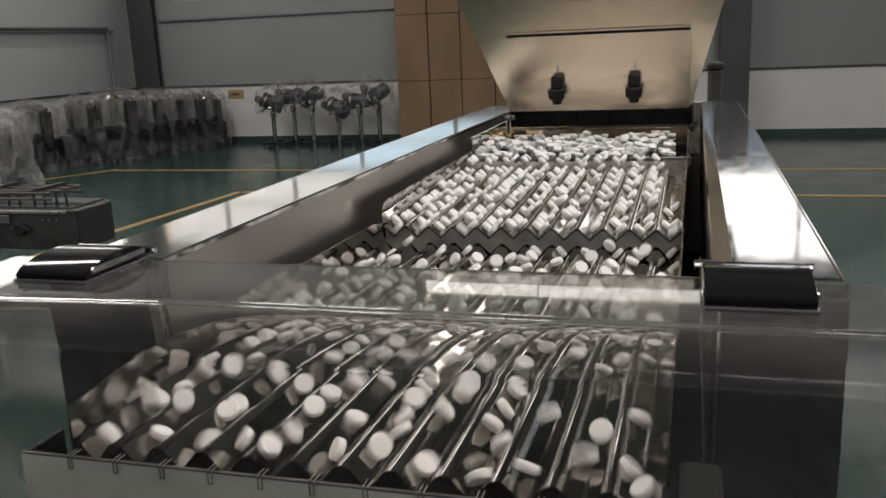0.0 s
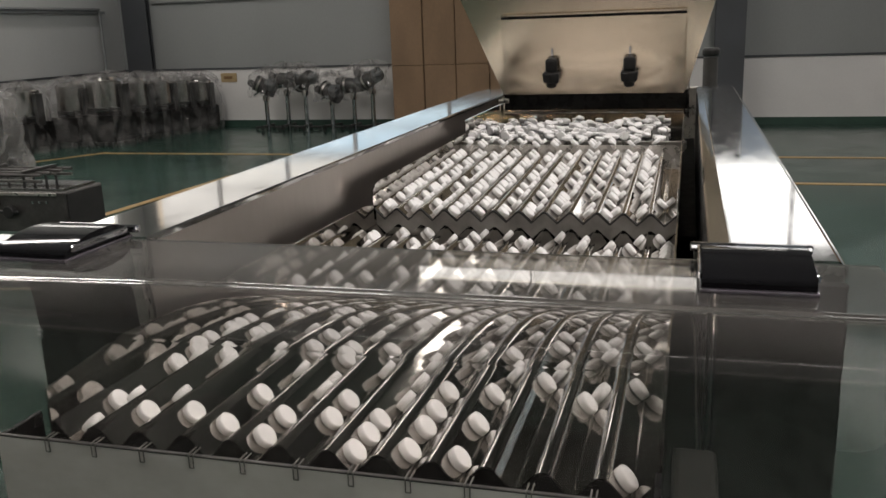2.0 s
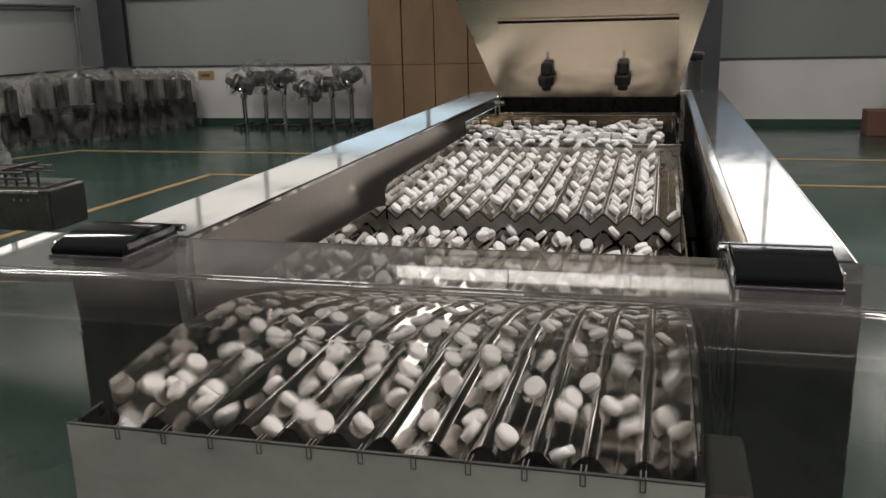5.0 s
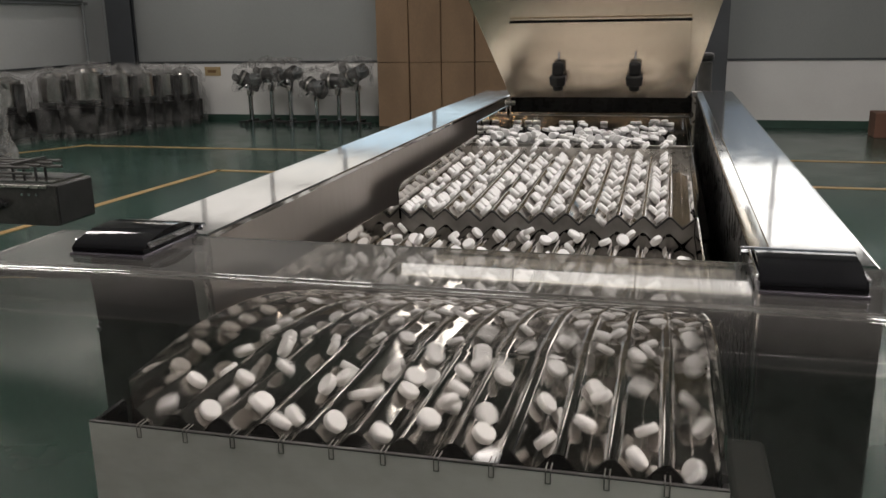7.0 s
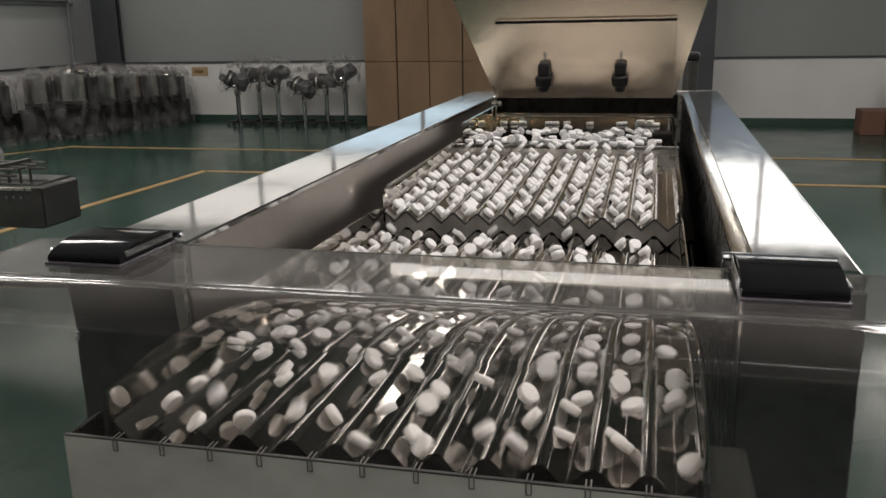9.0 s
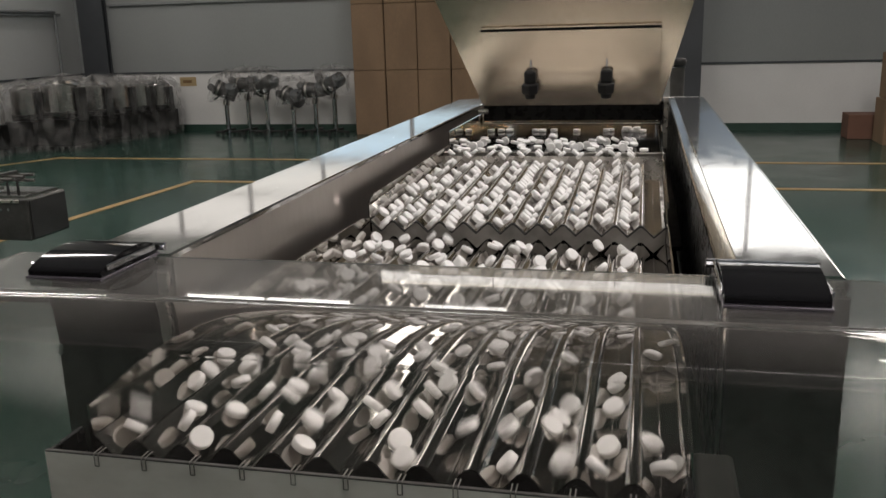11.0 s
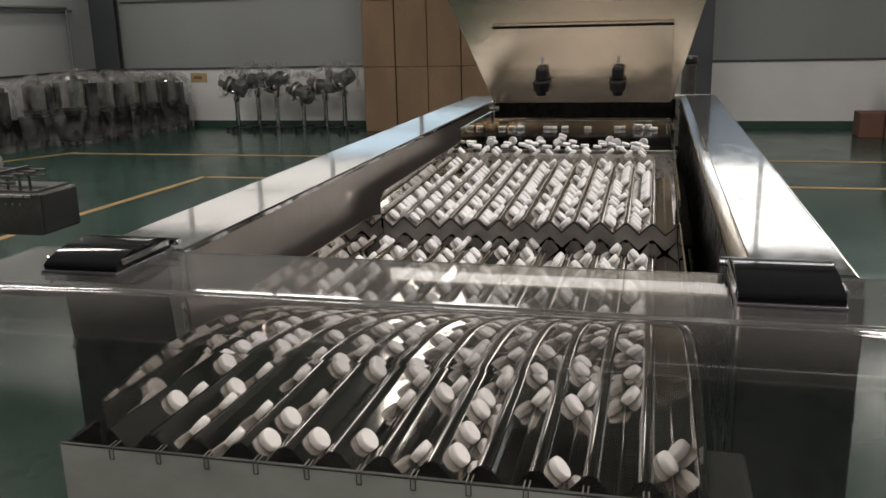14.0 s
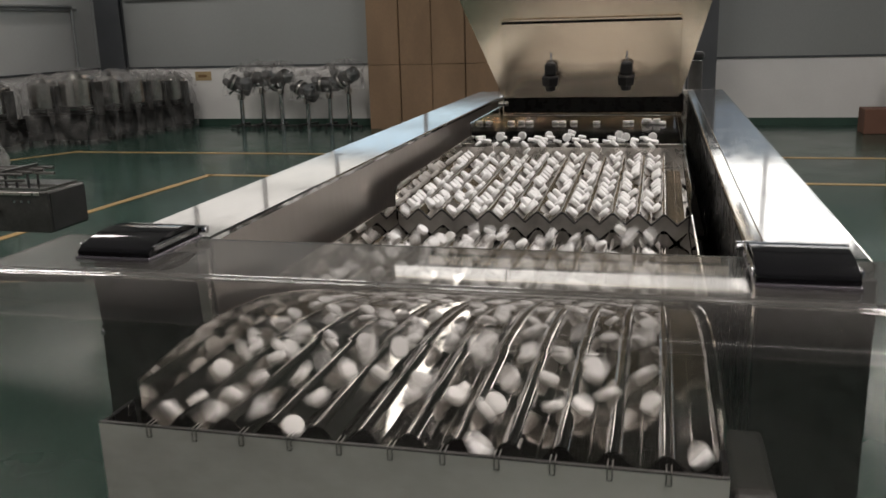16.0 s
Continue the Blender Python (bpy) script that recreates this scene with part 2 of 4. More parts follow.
def extrude_profile(pts, x0, x1, closed=True):
    """A profile of (y, z) points swept along x from x0 to x1, with end caps."""
    b = bmesh.new()
    a = [b.verts.new((x0, y, z)) for y, z in pts]
    c = [b.verts.new((x1, y, z)) for y, z in pts]
    n = len(pts)
    for i in range(n if closed else n - 1):
        j = (i + 1) % n
        b.faces.new((a[i], a[j], c[j], c[i]))
    bmesh.ops.recalc_face_normals(b, faces=b.faces)
    if closed:          # caps on points of their own keep the sweep's shading straight
        caps = [b.faces.new([b.verts.new(v.co) for v in side]) for side in (a, c)]
        b.normal_update()
        for f, x in zip(caps, (x0 - x1, x1 - x0)):
            if f.normal.x * x < 0:
                f.normal_flip()
    return b


# ---- the hall ----
WALL_N, WALL_W, WALL_E, WALL_S, ROOF = 11.5, -8.2, 9.0, -9.0, 6.6
structure = dict(kind="structure")
tagged(part("floor", box(WALL_W - 0.3, WALL_E + 0.3, WALL_S - 0.3, WALL_N + 0.3, -0.2, 0), M_FLOOR), "glossy dark green epoxy factory floor", "floor", **structure)
roof = bmesh.new()
edges = [WALL_W - 0.3] + [e for lx, lw, *_ in ROOF_LIGHTS for e in (lx - lw - 0.03, lx + lw + 0.03)] + [WALL_E + 0.3]
for rx0, rx1 in zip(edges[::2], edges[1::2]):
    box(rx0, rx1, WALL_S - 0.3, WALL_N + 0.3, ROOF, ROOF + 0.2, bm=roof)
for lx, lw, ly0, ly1, _ in ROOF_LIGHTS:
    box(lx - lw - 0.03, lx + lw + 0.03, WALL_S - 0.3, ly0 - 0.03, ROOF, ROOF + 0.2, bm=roof)
    box(lx - lw - 0.03, lx + lw + 0.03, ly1 + 0.03, WALL_N + 0.3, ROOF, ROOF + 0.2, bm=roof)
tagged(part("ceiling", roof, M_ROOF), "pale grey sheet metal factory roof", "ceiling", **structure)


def wall_with_band(name, along, at, a0, a1, z0, z1, out, paint, upper=None):
    """A wall along an axis with a through opening between z0 and z1 from a0 to a1. out: the thickness's sign."""
    lo, hi = ((WALL_W - 0.25, WALL_E + 0.25) if along == "x" else (WALL_S, WALL_N))
    bm = bmesh.new()
    t0, t1 = sorted((at, at + out * 0.25))
    bays = [(lo, a0, z0, z1), (a1, hi, z0, z1)]
    if upper:
        bays += [(lo, hi, 0.86, LOW_Z), (lo, LOW_X0, LOW_Z, z0), (LOW_X1, hi, LOW_Z, z0)]
    else:
        bays.append((lo, hi, 0.86, z0))
    if upper:
        at_z = z1
        for w0, w1, holes in upper:
            ends = [lo, *(e for hole in holes for e in hole), hi]
            bays += [(lo, hi, at_z, w0)] + [(u0, u1, w0, w1) for u0, u1 in zip(ends[::2], ends[1::2])]
            at_z = w1
        bays.append((lo, hi, at_z, ROOF))
    else:
        bays.append((lo, hi, z1, ROOF))
    for u0, u1, w0, w1 in bays:
        if along == "x":
            box(u0, u1, t0, t1, w0, w1, bm=bm)
        else:
            box(t0, t1, u0, u1, w0, w1, bm=bm)
    wall = tagged(part(name, bm, paint), "grey insulated sandwich panel factory wall", "wall", **structure)
    s0, s1 = sorted((at - out * 0.012, at + out * 0.25))
    b2 = box(lo, hi, s0, s1, 0.0, 0.846) if along == "x" else box(s0, s1, lo, hi, 0.0, 0.846)
    part("dado", b2, M_DADO, wall, "white painted low wall")
    s0, s1 = sorted((at - out * 0.03, at))
    b3 = box(lo, hi, s0, s1, 0.846, 0.872) if along == "x" else box(s0, s1, lo, hi, 0.846, 0.872)
    part("ledge", b3, M_COLUMN, wall, "dark flashing strip")
    s0, s1 = sorted((at - out * 0.02, at - out * 0.012))
    b4 = box(lo, hi, s0, s1, 0.0, 0.095) if along == "x" else box(s0, s1, lo, hi, 0.0, 0.095)
    part("skirting", b4, M_SKIRT, wall, "green painted skirting")
    return wall


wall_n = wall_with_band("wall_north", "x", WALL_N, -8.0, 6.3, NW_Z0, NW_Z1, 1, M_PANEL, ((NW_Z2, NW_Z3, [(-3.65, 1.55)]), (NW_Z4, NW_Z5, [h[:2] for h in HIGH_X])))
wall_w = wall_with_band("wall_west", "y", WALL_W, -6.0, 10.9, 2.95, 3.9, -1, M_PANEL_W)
wall_e = wall_with_band("wall_east", "y", WALL_E, -4.0, 8.0, 3.0, 5.4, 1, M_PANEL)
wall_s = wall_with_band("wall_south", "x", WALL_S, -5.5, 3.5, 4.65, 5.15, -1, M_PANEL)


def window_band(name, along, at, a0, a1, z0, z1, step, out):
    """Frames and panes in a wall's opening, one bay after another."""
    win = tagged(empty(name), "long high factory window with aluminium mullions", "window", kind="structure")
    n = round((a1 - a0) / step)
    step = (a1 - a0) / n
    y0, y1 = sorted((at + out * 0.02, at + out * 0.08))
    f = 0.025 if z1 - z0 > 0.5 else 0.006

    def put(nm, u0, u1, w0, w1, d0, d1, material):
        b = box(u0, u1, d0, d1, w0, w1) if along == "x" else box(d0, d1, u0, u1, w0, w1)
        return part(nm, b, material, win)

    for i in range(n + 1):
        put("mullion", a0 + i * step - f, a0 + i * step + f, z0 + 2 * f, z1 - 2 * f, y0, y1, M_FRAME)
    for z in (z0 + f, z1 - f):
        put("window_frame", a0, a1, z - f, z + f, y0, y1, M_FRAME)
    if z1 - z0 > 0.5:
        zm = z0 + (z1 - z0) * 0.42
        put("transom", a0, a1, zm - 0.03, zm + 0.03, y0 + 0.01, y1 - 0.01, M_FRAME)
    p0, p1 = sorted((at + out * 0.085, at + out * 0.091))
    for i in range(n):
        pane = put("pane", a0 + i * step + 0.03, a0 + (i + 1) * step - 0.03, z0 + 2 * f, z1 - 2 * f, p0, p1, M_PANE)
        pane.visible_shadow = False
    return win


window_band("window_1", "x", WALL_N, -8.0, 6.3, NW_Z0, NW_Z1, 1.15, 1)
window_band("window_6", "x", WALL_N, LOW_X0, LOW_X1, LOW_Z + 0.005, NW_Z0 - 0.005, 1.45, 1)
window_band("window_2", "y", WALL_W, -6.0, 10.9, 2.95, 3.9, 1.7, -1)
window_band("window_5", "x", WALL_N, -3.65, 1.55, NW_Z2, NW_Z3, 1.5, 1)
for k, (hx0, hx1, _) in enumerate(HIGH_X):
    window_band(f"window_{7 + k}", "x", WALL_N, hx0, hx1, NW_Z4, NW_Z5, 1.2, 1)
window_band("window_3", "y", WALL_E, -4.0, 8.0, 3.0, 5.4, 2.0, 1)
# unseen window added in the south wall round the fill light
window_band("window_4", "x", WALL_S, -5.5, 3.5, 4.65, 5.15, 1.5, -1)
tagged(part("ground", box(-400, 400, -400, 400, -0.6, -0.21), M_COLUMN), "dark ground outside the hall", "ground", **structure)


def i_column(name, x, y, w, d, material):
    bm = bmesh.new()
    box(x - w / 2, x + w / 2, y - d, y - d + 0.02, 0, NW_Z0 - 0.01, 0.003, 1, bm)
    box(x - w / 2, x + w / 2, y - 0.02, y, 0, NW_Z0 - 0.01, 0.003, 1, bm)
    box(x - 0.012, x + 0.012, y - d + 0.02, y - 0.02, 0, NW_Z0 - 0.01, 0, 1, bm)
    box(x - w / 2 - 0.06, x + w / 2 + 0.06, y - d - 0.05, y + 0.0, 0, 0.02, 0.003, 1, bm)
    return tagged(part(name, bm, material), "dark painted steel column against the wall", "column", group="wall columns", kind="structure")


# unseen bands added below the windows so the rails reflect sky blue
tagged(part("trim", box(-1.55, 0.44, WALL_N - 0.012, WALL_N - 0.002, 2.10, 2.83, 0.002, 1), M_SKY_BAND), "unseen blue band added below the high windows as sky for the rails to reflect", "trim", **structure)
tagged(part("trim", box(0.86, 8.9, WALL_N - 0.012, WALL_N - 0.002, 2.10, 2.83, 0.002, 1), M_SKY_BAND), "unseen blue band added below the high windows as sky for the rails to reflect", "trim", **structure)
i_column("column", -7.86, WALL_N - 0.02, 0.42, 0.10, M_COLUMN)
i_column("column", 0.655, WALL_N - 0.02, 0.36, 0.30, M_COLUMN)
tagged(part("trim", box(-7.6, 0.44, WALL_N - 0.05, WALL_N - 0.002, 1.83, 1.87, 0.004, 1), M_TRIM), "grey horizontal panel joint strip", "trim", **structure)
tagged(part("trim", box(0.86, WALL_E, WALL_N - 0.05, WALL_N - 0.002, 1.83, 1.87, 0.004, 1), M_TRIM), "grey horizontal panel joint strip", "trim", **structure)
tagged(part("trim", box(WALL_W + 0.002, WALL_W + 0.05, WALL_S, WALL_N - 0.4, 1.70, 1.74, 0.004, 1), M_TRIM), "grey horizontal panel joint strip", "trim", **structure)
conduit = bmesh.new()
rod((WALL_W + 0.06, WALL_N - 0.55, 0.86), (WALL_W + 0.06, WALL_N - 0.55, 1.72), 0.022, 10, conduit)
rod((WALL_W + 0.06, WALL_N - 0.55, 1.76), (WALL_W + 0.06, 4.0, 1.76), 0.022, 10, conduit)
tagged(part("conduit", conduit, M_TRIM), "grey steel conduit pipe on the wall", "pipe", **structure)


def floor_line(x0, y0, x1, y1, w=0.075):
    a, c = Vector((x0, y0, 0)), Vector((x1, y1, 0))
    d = (c - a).normalized()
    n = Vector((-d.y, d.x, 0)) * w / 2
    bm = bmesh.new()
    lo = [bm.verts.new(p + Vector((0, 0, 0.0005))) for p in (a - n, c - n, c + n, a + n)]
    hi = [bm.verts.new(p + Vector((0, 0, 0.004))) for p in (a - n, c - n, c + n, a + n)]
    bm.faces.new(hi)
    for i in range(4):
        bm.faces.new((lo[i], lo[(i + 1) % 4], hi[(i + 1) % 4], hi[i]))
    bmesh.ops.recalc_face_normals(bm, faces=bm.faces)
    return tagged(part("floor_line", bm, M_LINE), "yellow painted marking line on the floor", "floor line", "floor marking lines", "structure")


floor_line(-6.62, 8.65, 7.5, 8.65)
floor_line(-6.62, 8.72, -7.7, 6.7)
floor_line(-4.10, 7.20, 7.5, 7.20)
floor_line(-4.10, 7.24, -4.34, 3.6)

# ---- the tablet counting machine ----
P = 0.030                       # lane pitch
RAIL_Z, RAIL_IN, RAIL_OUT = 1.200, 0.205, 0.283
RAIL_Y0, RAIL_Y1 = 0.19, 1.655
machine = empty("tablet_counting_machine", None, "stainless steel tablet counting machine with vibrating corrugated trays", "machine")


def side_rail(side):
    s = side
    out = RAIL_OUT if s > 0 else 0.285
    x0, x1 = sorted((s * RAIL_IN, s * out))
    rail = part("side_rail", box(x0 + 0.001, x1 - 0.001, RAIL_Y0 + 0.002, RAIL_Y1, 0.72, RAIL_Z - 0.0035, 0.002, 1), M_STEEL, machine, "tall stainless side box beside the trays")
    # bevelled mirror-polished lid on top
    bm = bmesh.new()
    fold = [(RAIL_IN - 0.003, RAIL_Z - 0.0015), (RAIL_IN - 0.0015, RAIL_Z)] if s < 0 else [(RAIL_IN - 0.003, RAIL_Z - 0.0026), (RAIL_IN - 0.0015, RAIL_Z - 0.0016), (RAIL_IN + 0.0095, RAIL_Z - 0.0004), (RAIL_IN + 0.0105, RAIL_Z)]
    pts = [(RAIL_IN - 0.003, RAIL_Z - 0.005), *fold, (out - 0.006, RAIL_Z), (out, RAIL_Z - 0.005), (out, RAIL_Z - 0.014),
           (out - 0.0015, RAIL_Z - 0.014), (out - 0.0015, RAIL_Z - 0.003), (RAIL_IN - 0.0015, RAIL_Z - 0.003), (RAIL_IN - 0.0015, RAIL_Z - 0.005)]
    a = [bm.verts.new((s * x, RAIL_Y0, z)) for x, z in pts]
    c = [bm.verts.new((s * x, RAIL_Y1 + 0.01, z)) for x, z in pts]
    for i in range(len(pts)):
        j = (i + 1) % len(pts)
        bm.faces.new((a[i], a[j], c[j], c[i]))
    bm.faces.new(a)
    bm.faces.new(c[::-1])
    bmesh.ops.recalc_face_normals(bm, faces=bm.faces)
    part("top_skin", bm, M_RAIL, rail, "mirror polished rail top")
    xi = s * (RAIL_IN - 0.0025)
    i0, i1 = sorted((xi, xi + s * 0.002))
    # the right panel is coloured near-black for the shade beside the tray
    part("inner_panel", box(i0, i1, RAIL_Y0 + 0.004, RAIL_Y1 - 0.01, 1.02, RAIL_Z - 0.0055), M_INNER if s < 0 else M_DARK_SHADED, rail, "satin inner panel" if s < 0 else "inner panel coloured near-black for the shaded gap")
    e0, e1 = sorted((s * (RAIL_IN + 0.002), s * (out + (0.0 if s > 0 else 0.022))))
    # near-black colour stands in for the dark floor these steel ends reflect
    part("end_panel", box(e0, e1, RAIL_Y0 - 0.006, RAIL_Y0, 0.72, RAIL_Z - 0.016, 0.0015, 1), M_DARK_SHADED, rail, "end panel with its dark reflection put into the colour")
    if s < 0:
        part("screw", cyl(0.003, 0.004, pose(-0.303, RAIL_Y0 - 0.008, 1.118, 90, 0, 0), 10, bevel=0.0008), M_CHROME2, rail, "small chrome screw head")
        part("edge_strip", box(-RAIL_IN - 0.006, -RAIL_IN + 0.004, RAIL_Y0 - 0.009, RAIL_Y0 - 0.006, 1.06, RAIL_Z - 0.016, 0.001, 1), M_STEEL, rail)
    return rail


side_rail(-1)
side_rail(1)


def channel_sheet(x_edge, stations, depth, thick=0.0012, round_peak=0.0040):
    """A corrugated sheet: twelve V lanes between peaks one pitch apart, with rounded peaks and tight valleys, along (y, peak z) stations."""
    slope = math.atan2(depth, P / 2)
    rp, rv = round_peak, 0.0012

    def bend(x, z, r, up):
        """Points of a rounded fold whose sharp tip would lie at (x, z), with short straight leads on both sides."""
        cz = z - up * r / math.cos(slope)
        lead = r * math.sin(slope) + 0.0005 * math.cos(slope)
        out = []
        for k in range(-3, 4):
            a = slope * k / 3
            out.append((x + r * math.sin(a), cz + up * r * math.cos(a)))
        zl = z - up * lead * math.tan(slope)
        return [(x - lead, zl)] + out + [(x + lead, zl)]

    prof = [(-x_edge, -0.002)]
    for k in range(12):
        prof += bend((k - 5.5) * P, -depth, rv, -1)
        if k < 11:
            prof += bend((k - 5) * P, 0.0, rp, 1)
    prof.append((x_edge, -0.002))
    bm = bmesh.new()
    rows = []
    for y, z in stations:
        rows.append(([bm.verts.new((x, y, z + dz)) for x, dz in prof], [bm.verts.new((x, y, z + dz - thick)) for x, dz in prof]))
    n = len(prof)
    for (t0, b0), (t1, b1) in zip(rows, rows[1:]):
        for i in range(n - 1):
            bm.faces.new((t0[i], t0[i + 1], t1[i + 1], t1[i])).smooth = True
            bm.faces.new((b0[i], b1[i], b1[i + 1], b0[i + 1]))
    for t, b in (rows[0], rows[-1]):
        for i in range(n - 1):
            bm.faces.new([bm.verts.new(v.co) for v in (t[i], b[i], b[i + 1], t[i + 1])])
    bmesh.ops.recalc_face_normals(bm, faces=bm.faces)
    return bm


VALLEY_C, VALLEY_B = 0.0170, 0.0140      # depth of the lanes of the lower and the upper tray
C_Y0, C_Y1, C_Z = 0.044, 0.665, 1.1228      # lower tray: discharge end, rear end, peak height
B_Y0, B_Y1, B_Z0, B_Z1 = 0.618, 1.075, 1.1365, 1.150
A_Y0, A_Y1, A_Z = 1.070, 1.80, 1.156        # flat feed tray under the hopper


def tray_c_z(y):
    """Peak height of the lower tray, which tips back a little."""
    return C_Z - 0.0158 * (y - C_Y0)


def side_plates(tray, pts):
    """Two upright side walls of a tray, from (y, top z, bottom z) stations."""
    for s in (-1, 1):
        bm = bmesh.new()
        rows = []
        for y, zt, zb in pts:
            rows.append([bm.verts.new((s * x, y, z)) for x, z in ((0.1785, zb), (0.1785, zt), (0.1802, zt), (0.1802, zb))])
        for a, c in zip(rows, rows[1:]):
            for i in range(4):
                bm.faces.new((a[i], a[(i + 1) % 4], c[(i + 1) % 4], c[i]))
        bm.faces.new(rows[0])
        bm.faces.new(rows[-1][::-1])
        bmesh.ops.recalc_face_normals(bm, faces=bm.faces)
        part("side_wall", bm, M_TRAY, tray)


tray_c = part("lower_tray", channel_sheet(0.178, [(y, tray_c_z(y) + 0.0013) for y in (C_Y0, 0.30, C_Y1, 0.79)], VALLEY_C, round_peak=0.0065), M_TRAY, machine, "corrugated mirror steel discharge tray with twelve lanes")
side_plates(tray_c, [(C_Y0 - 0.002, 1.143, 1.095), (C_Y0 + 0.06, 1.149, 1.09), (0.58, 1.143, 1.085), (C_Y1, 1.130, 1.085)])
tray_b = part("upper_tray", channel_sheet(0.178, [(B_Y0, B_Z0), (0.85, 0.5 * (B_Z0 + B_Z1)), (B_Y1 - 0.035, B_Z1)], VALLEY_B), M_TRAY, machine, "corrugated mirror steel feed tray with twelve lanes")
side_plates(tray_b, [(B_Y0 - 0.004, 1.156, 1.121), (B_Y0 + 0.006, 1.162, 1.118), (B_Y0 + 0.02, 1.164, 1.116), (B_Y1, 1.168, 1.12)])
# the dark zigzag lip that hangs under the upper tray's front edge
lip = channel_sheet(0.178, [(B_Y0 - 0.0035, B_Z0 - 0.0004), (B_Y0 - 0.0005, B_Z0 - 0.0004)], VALLEY_B, 0.0022)
part("rubber_lip", lip, M_BLACK, tray_b, "black zigzag rubber edge")
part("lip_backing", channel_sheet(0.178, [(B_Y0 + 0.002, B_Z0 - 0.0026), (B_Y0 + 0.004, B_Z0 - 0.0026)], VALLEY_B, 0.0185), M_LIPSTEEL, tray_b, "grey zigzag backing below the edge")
part("back_plate", box(-0.178, 0.178, B_Y1 - 0.036, B_Y1 - 0.034, 1.128, A_Z - 0.002), M_STEEL, tray_b)
# this tray's dark colour stands in for what the steel reflects
tray_a = part("hopper_tray", box(-0.178, 0.178, A_Y0, A_Y1, A_Z - 0.003, A_Z, 0.0008, 1), M_CHUTE, machine, "flat polished tray below the hopper, its dark reflection put into the colour")
part("front_lip", box(-0.186, 0.186, A_Y0 - 0.005, A_Y0, A_Z - 0.012, A_Z + 0.001, 0.001, 1), M_STEEL, tray_a, "folded front lip")
for s in (-1, 1):
    x0, x1 = sorted((s * 0.1785, s * 0.181))
    part("side_wall", box(x0, x1, A_Y0 + 0.012, A_Y1, A_Z - 0.003, 1.190), M_TRAY, tray_a)
part("rear_wall", box(-0.178, 0.178, A_Y1, A_Y1 + 0.002, A_Z - 0.003, 1.25), M_TRAY, tray_a)
# deck coloured black for the shade under the trays
part("base_deck", box(-RAIL_IN + 0.006, RAIL_IN - 0.006, 0.10, 1.66, 1.045, 1.055), M_VOID, machine, "deck under the trays, coloured black as a shaded void")
part("base_cabinet", box(-0.27, 0.27, 0.22, 1.64, 0.10, 0.715, 0.006, 2), M_STEEL, machine, "stainless lower cabinet")
for x in (-0.22, 0.22):
    for y in (0.30, 1.55):
        part("foot", cyl(0.03, 0.10, pose(x, y, 0.05), 16, r2=0.018, bevel=0.003), M_BLACK, machine)
# black strips added where the gaps beside the trays lie in shade
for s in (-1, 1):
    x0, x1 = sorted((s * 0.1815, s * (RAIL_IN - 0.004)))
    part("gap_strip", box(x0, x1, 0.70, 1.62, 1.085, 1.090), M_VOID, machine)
part("rear_panel", box(-0.285, 0.285, 1.92, 1.935, 0.10, 1.18, 0.002, 1), M_STEEL, machine)

# discharge bar with a notch in front of every peak
BAR_Z = 1.131
discharge = part("discharge_bar", box(-0.184, 0.180, 0.0036, 0.006, 0.80, BAR_Z - 0.0012), M_BAR, machine, "satin metal bar across the discharge end")
part("top_edge", box(-0.184, 0.180, 0.0035, 0.0061, BAR_Z - 0.0012, BAR_Z, 0.0003, 1), M_SCUFF, discharge, "dark worn top edge")
for x in (-0.184, 0.177):
    part("end_plate", box(x, x + 0.003, 0.0062, 0.037, 0.80, BAR_Z - 0.0008, 0.0004, 1), M_DARK_SHADED, discharge)
# chute insides coloured black for the shade behind the bar
part("chute_back", box(-0.1808, 0.1768, 0.0345, 0.037, 0.80, BAR_Z - 0.020), M_VOID, discharge, "back of the counting chute, coloured black for its shade")
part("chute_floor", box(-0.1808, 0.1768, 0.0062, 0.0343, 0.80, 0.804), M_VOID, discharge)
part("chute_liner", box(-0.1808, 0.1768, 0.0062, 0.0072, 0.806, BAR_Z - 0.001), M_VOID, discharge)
for i in range(11):
    x = (i - 5) * P
    nb = bmesh.new()
    for dx in (-0.0013, 0.0013):
        rod((x + dx, 0.0030, BAR_Z - 0.0070), (x + dx, 0.0030, BAR_Z + 0.0008), 0.00036, 8, nb)
        rod((x + dx, 0.0030, BAR_Z + 0.0008), (x + dx, 0.0110, BAR_Z + 0.0008), 0.00036, 8, nb)
    rod((x - 0.0013, 0.0030, BAR_Z - 0.0070), (x + 0.0013, 0.0030, BAR_Z - 0.0070), 0.00036, 8, nb)
    part("wire_clip", nb, M_WIRE, discharge, "thin dark wire clip over the bar's edge")
part("end_bracket", box(0.184, 0.2085, 0.030, 0.118, 0.90, 1.106, 0.004, 3), M_BRACKET, machine, "worn grey steel bracket beside the tray")

# hopper: overhanging front, sloping sides
hopper_pts_low = [(-0.176, 1.387, 1.213), (0.182, 1.387, 1.213), (0.182, 1.70, 1.213), (-0.176, 1.70, 1.213)]
hopper_pts_high = [(-0.313, 1.335, 1.540), (0.274, 1.335, 1.540), (0.274, 1.90, 1.540), (-0.313, 1.90, 1.540)]
hb = bmesh.new()
centre_low, centre_high = Vector((0.006, 1.54, 1.213)), Vector((-0.02, 1.6, 1.540))
ring = []
for pts, c in ((hopper_pts_low, centre_low), (hopper_pts_high, centre_high)):
    ring.append([hb.verts.new(p) for p in pts])
    ring.append([hb.verts.new(Vector(p) + (c - Vector(p)).normalized() * 0.003) for p in pts])
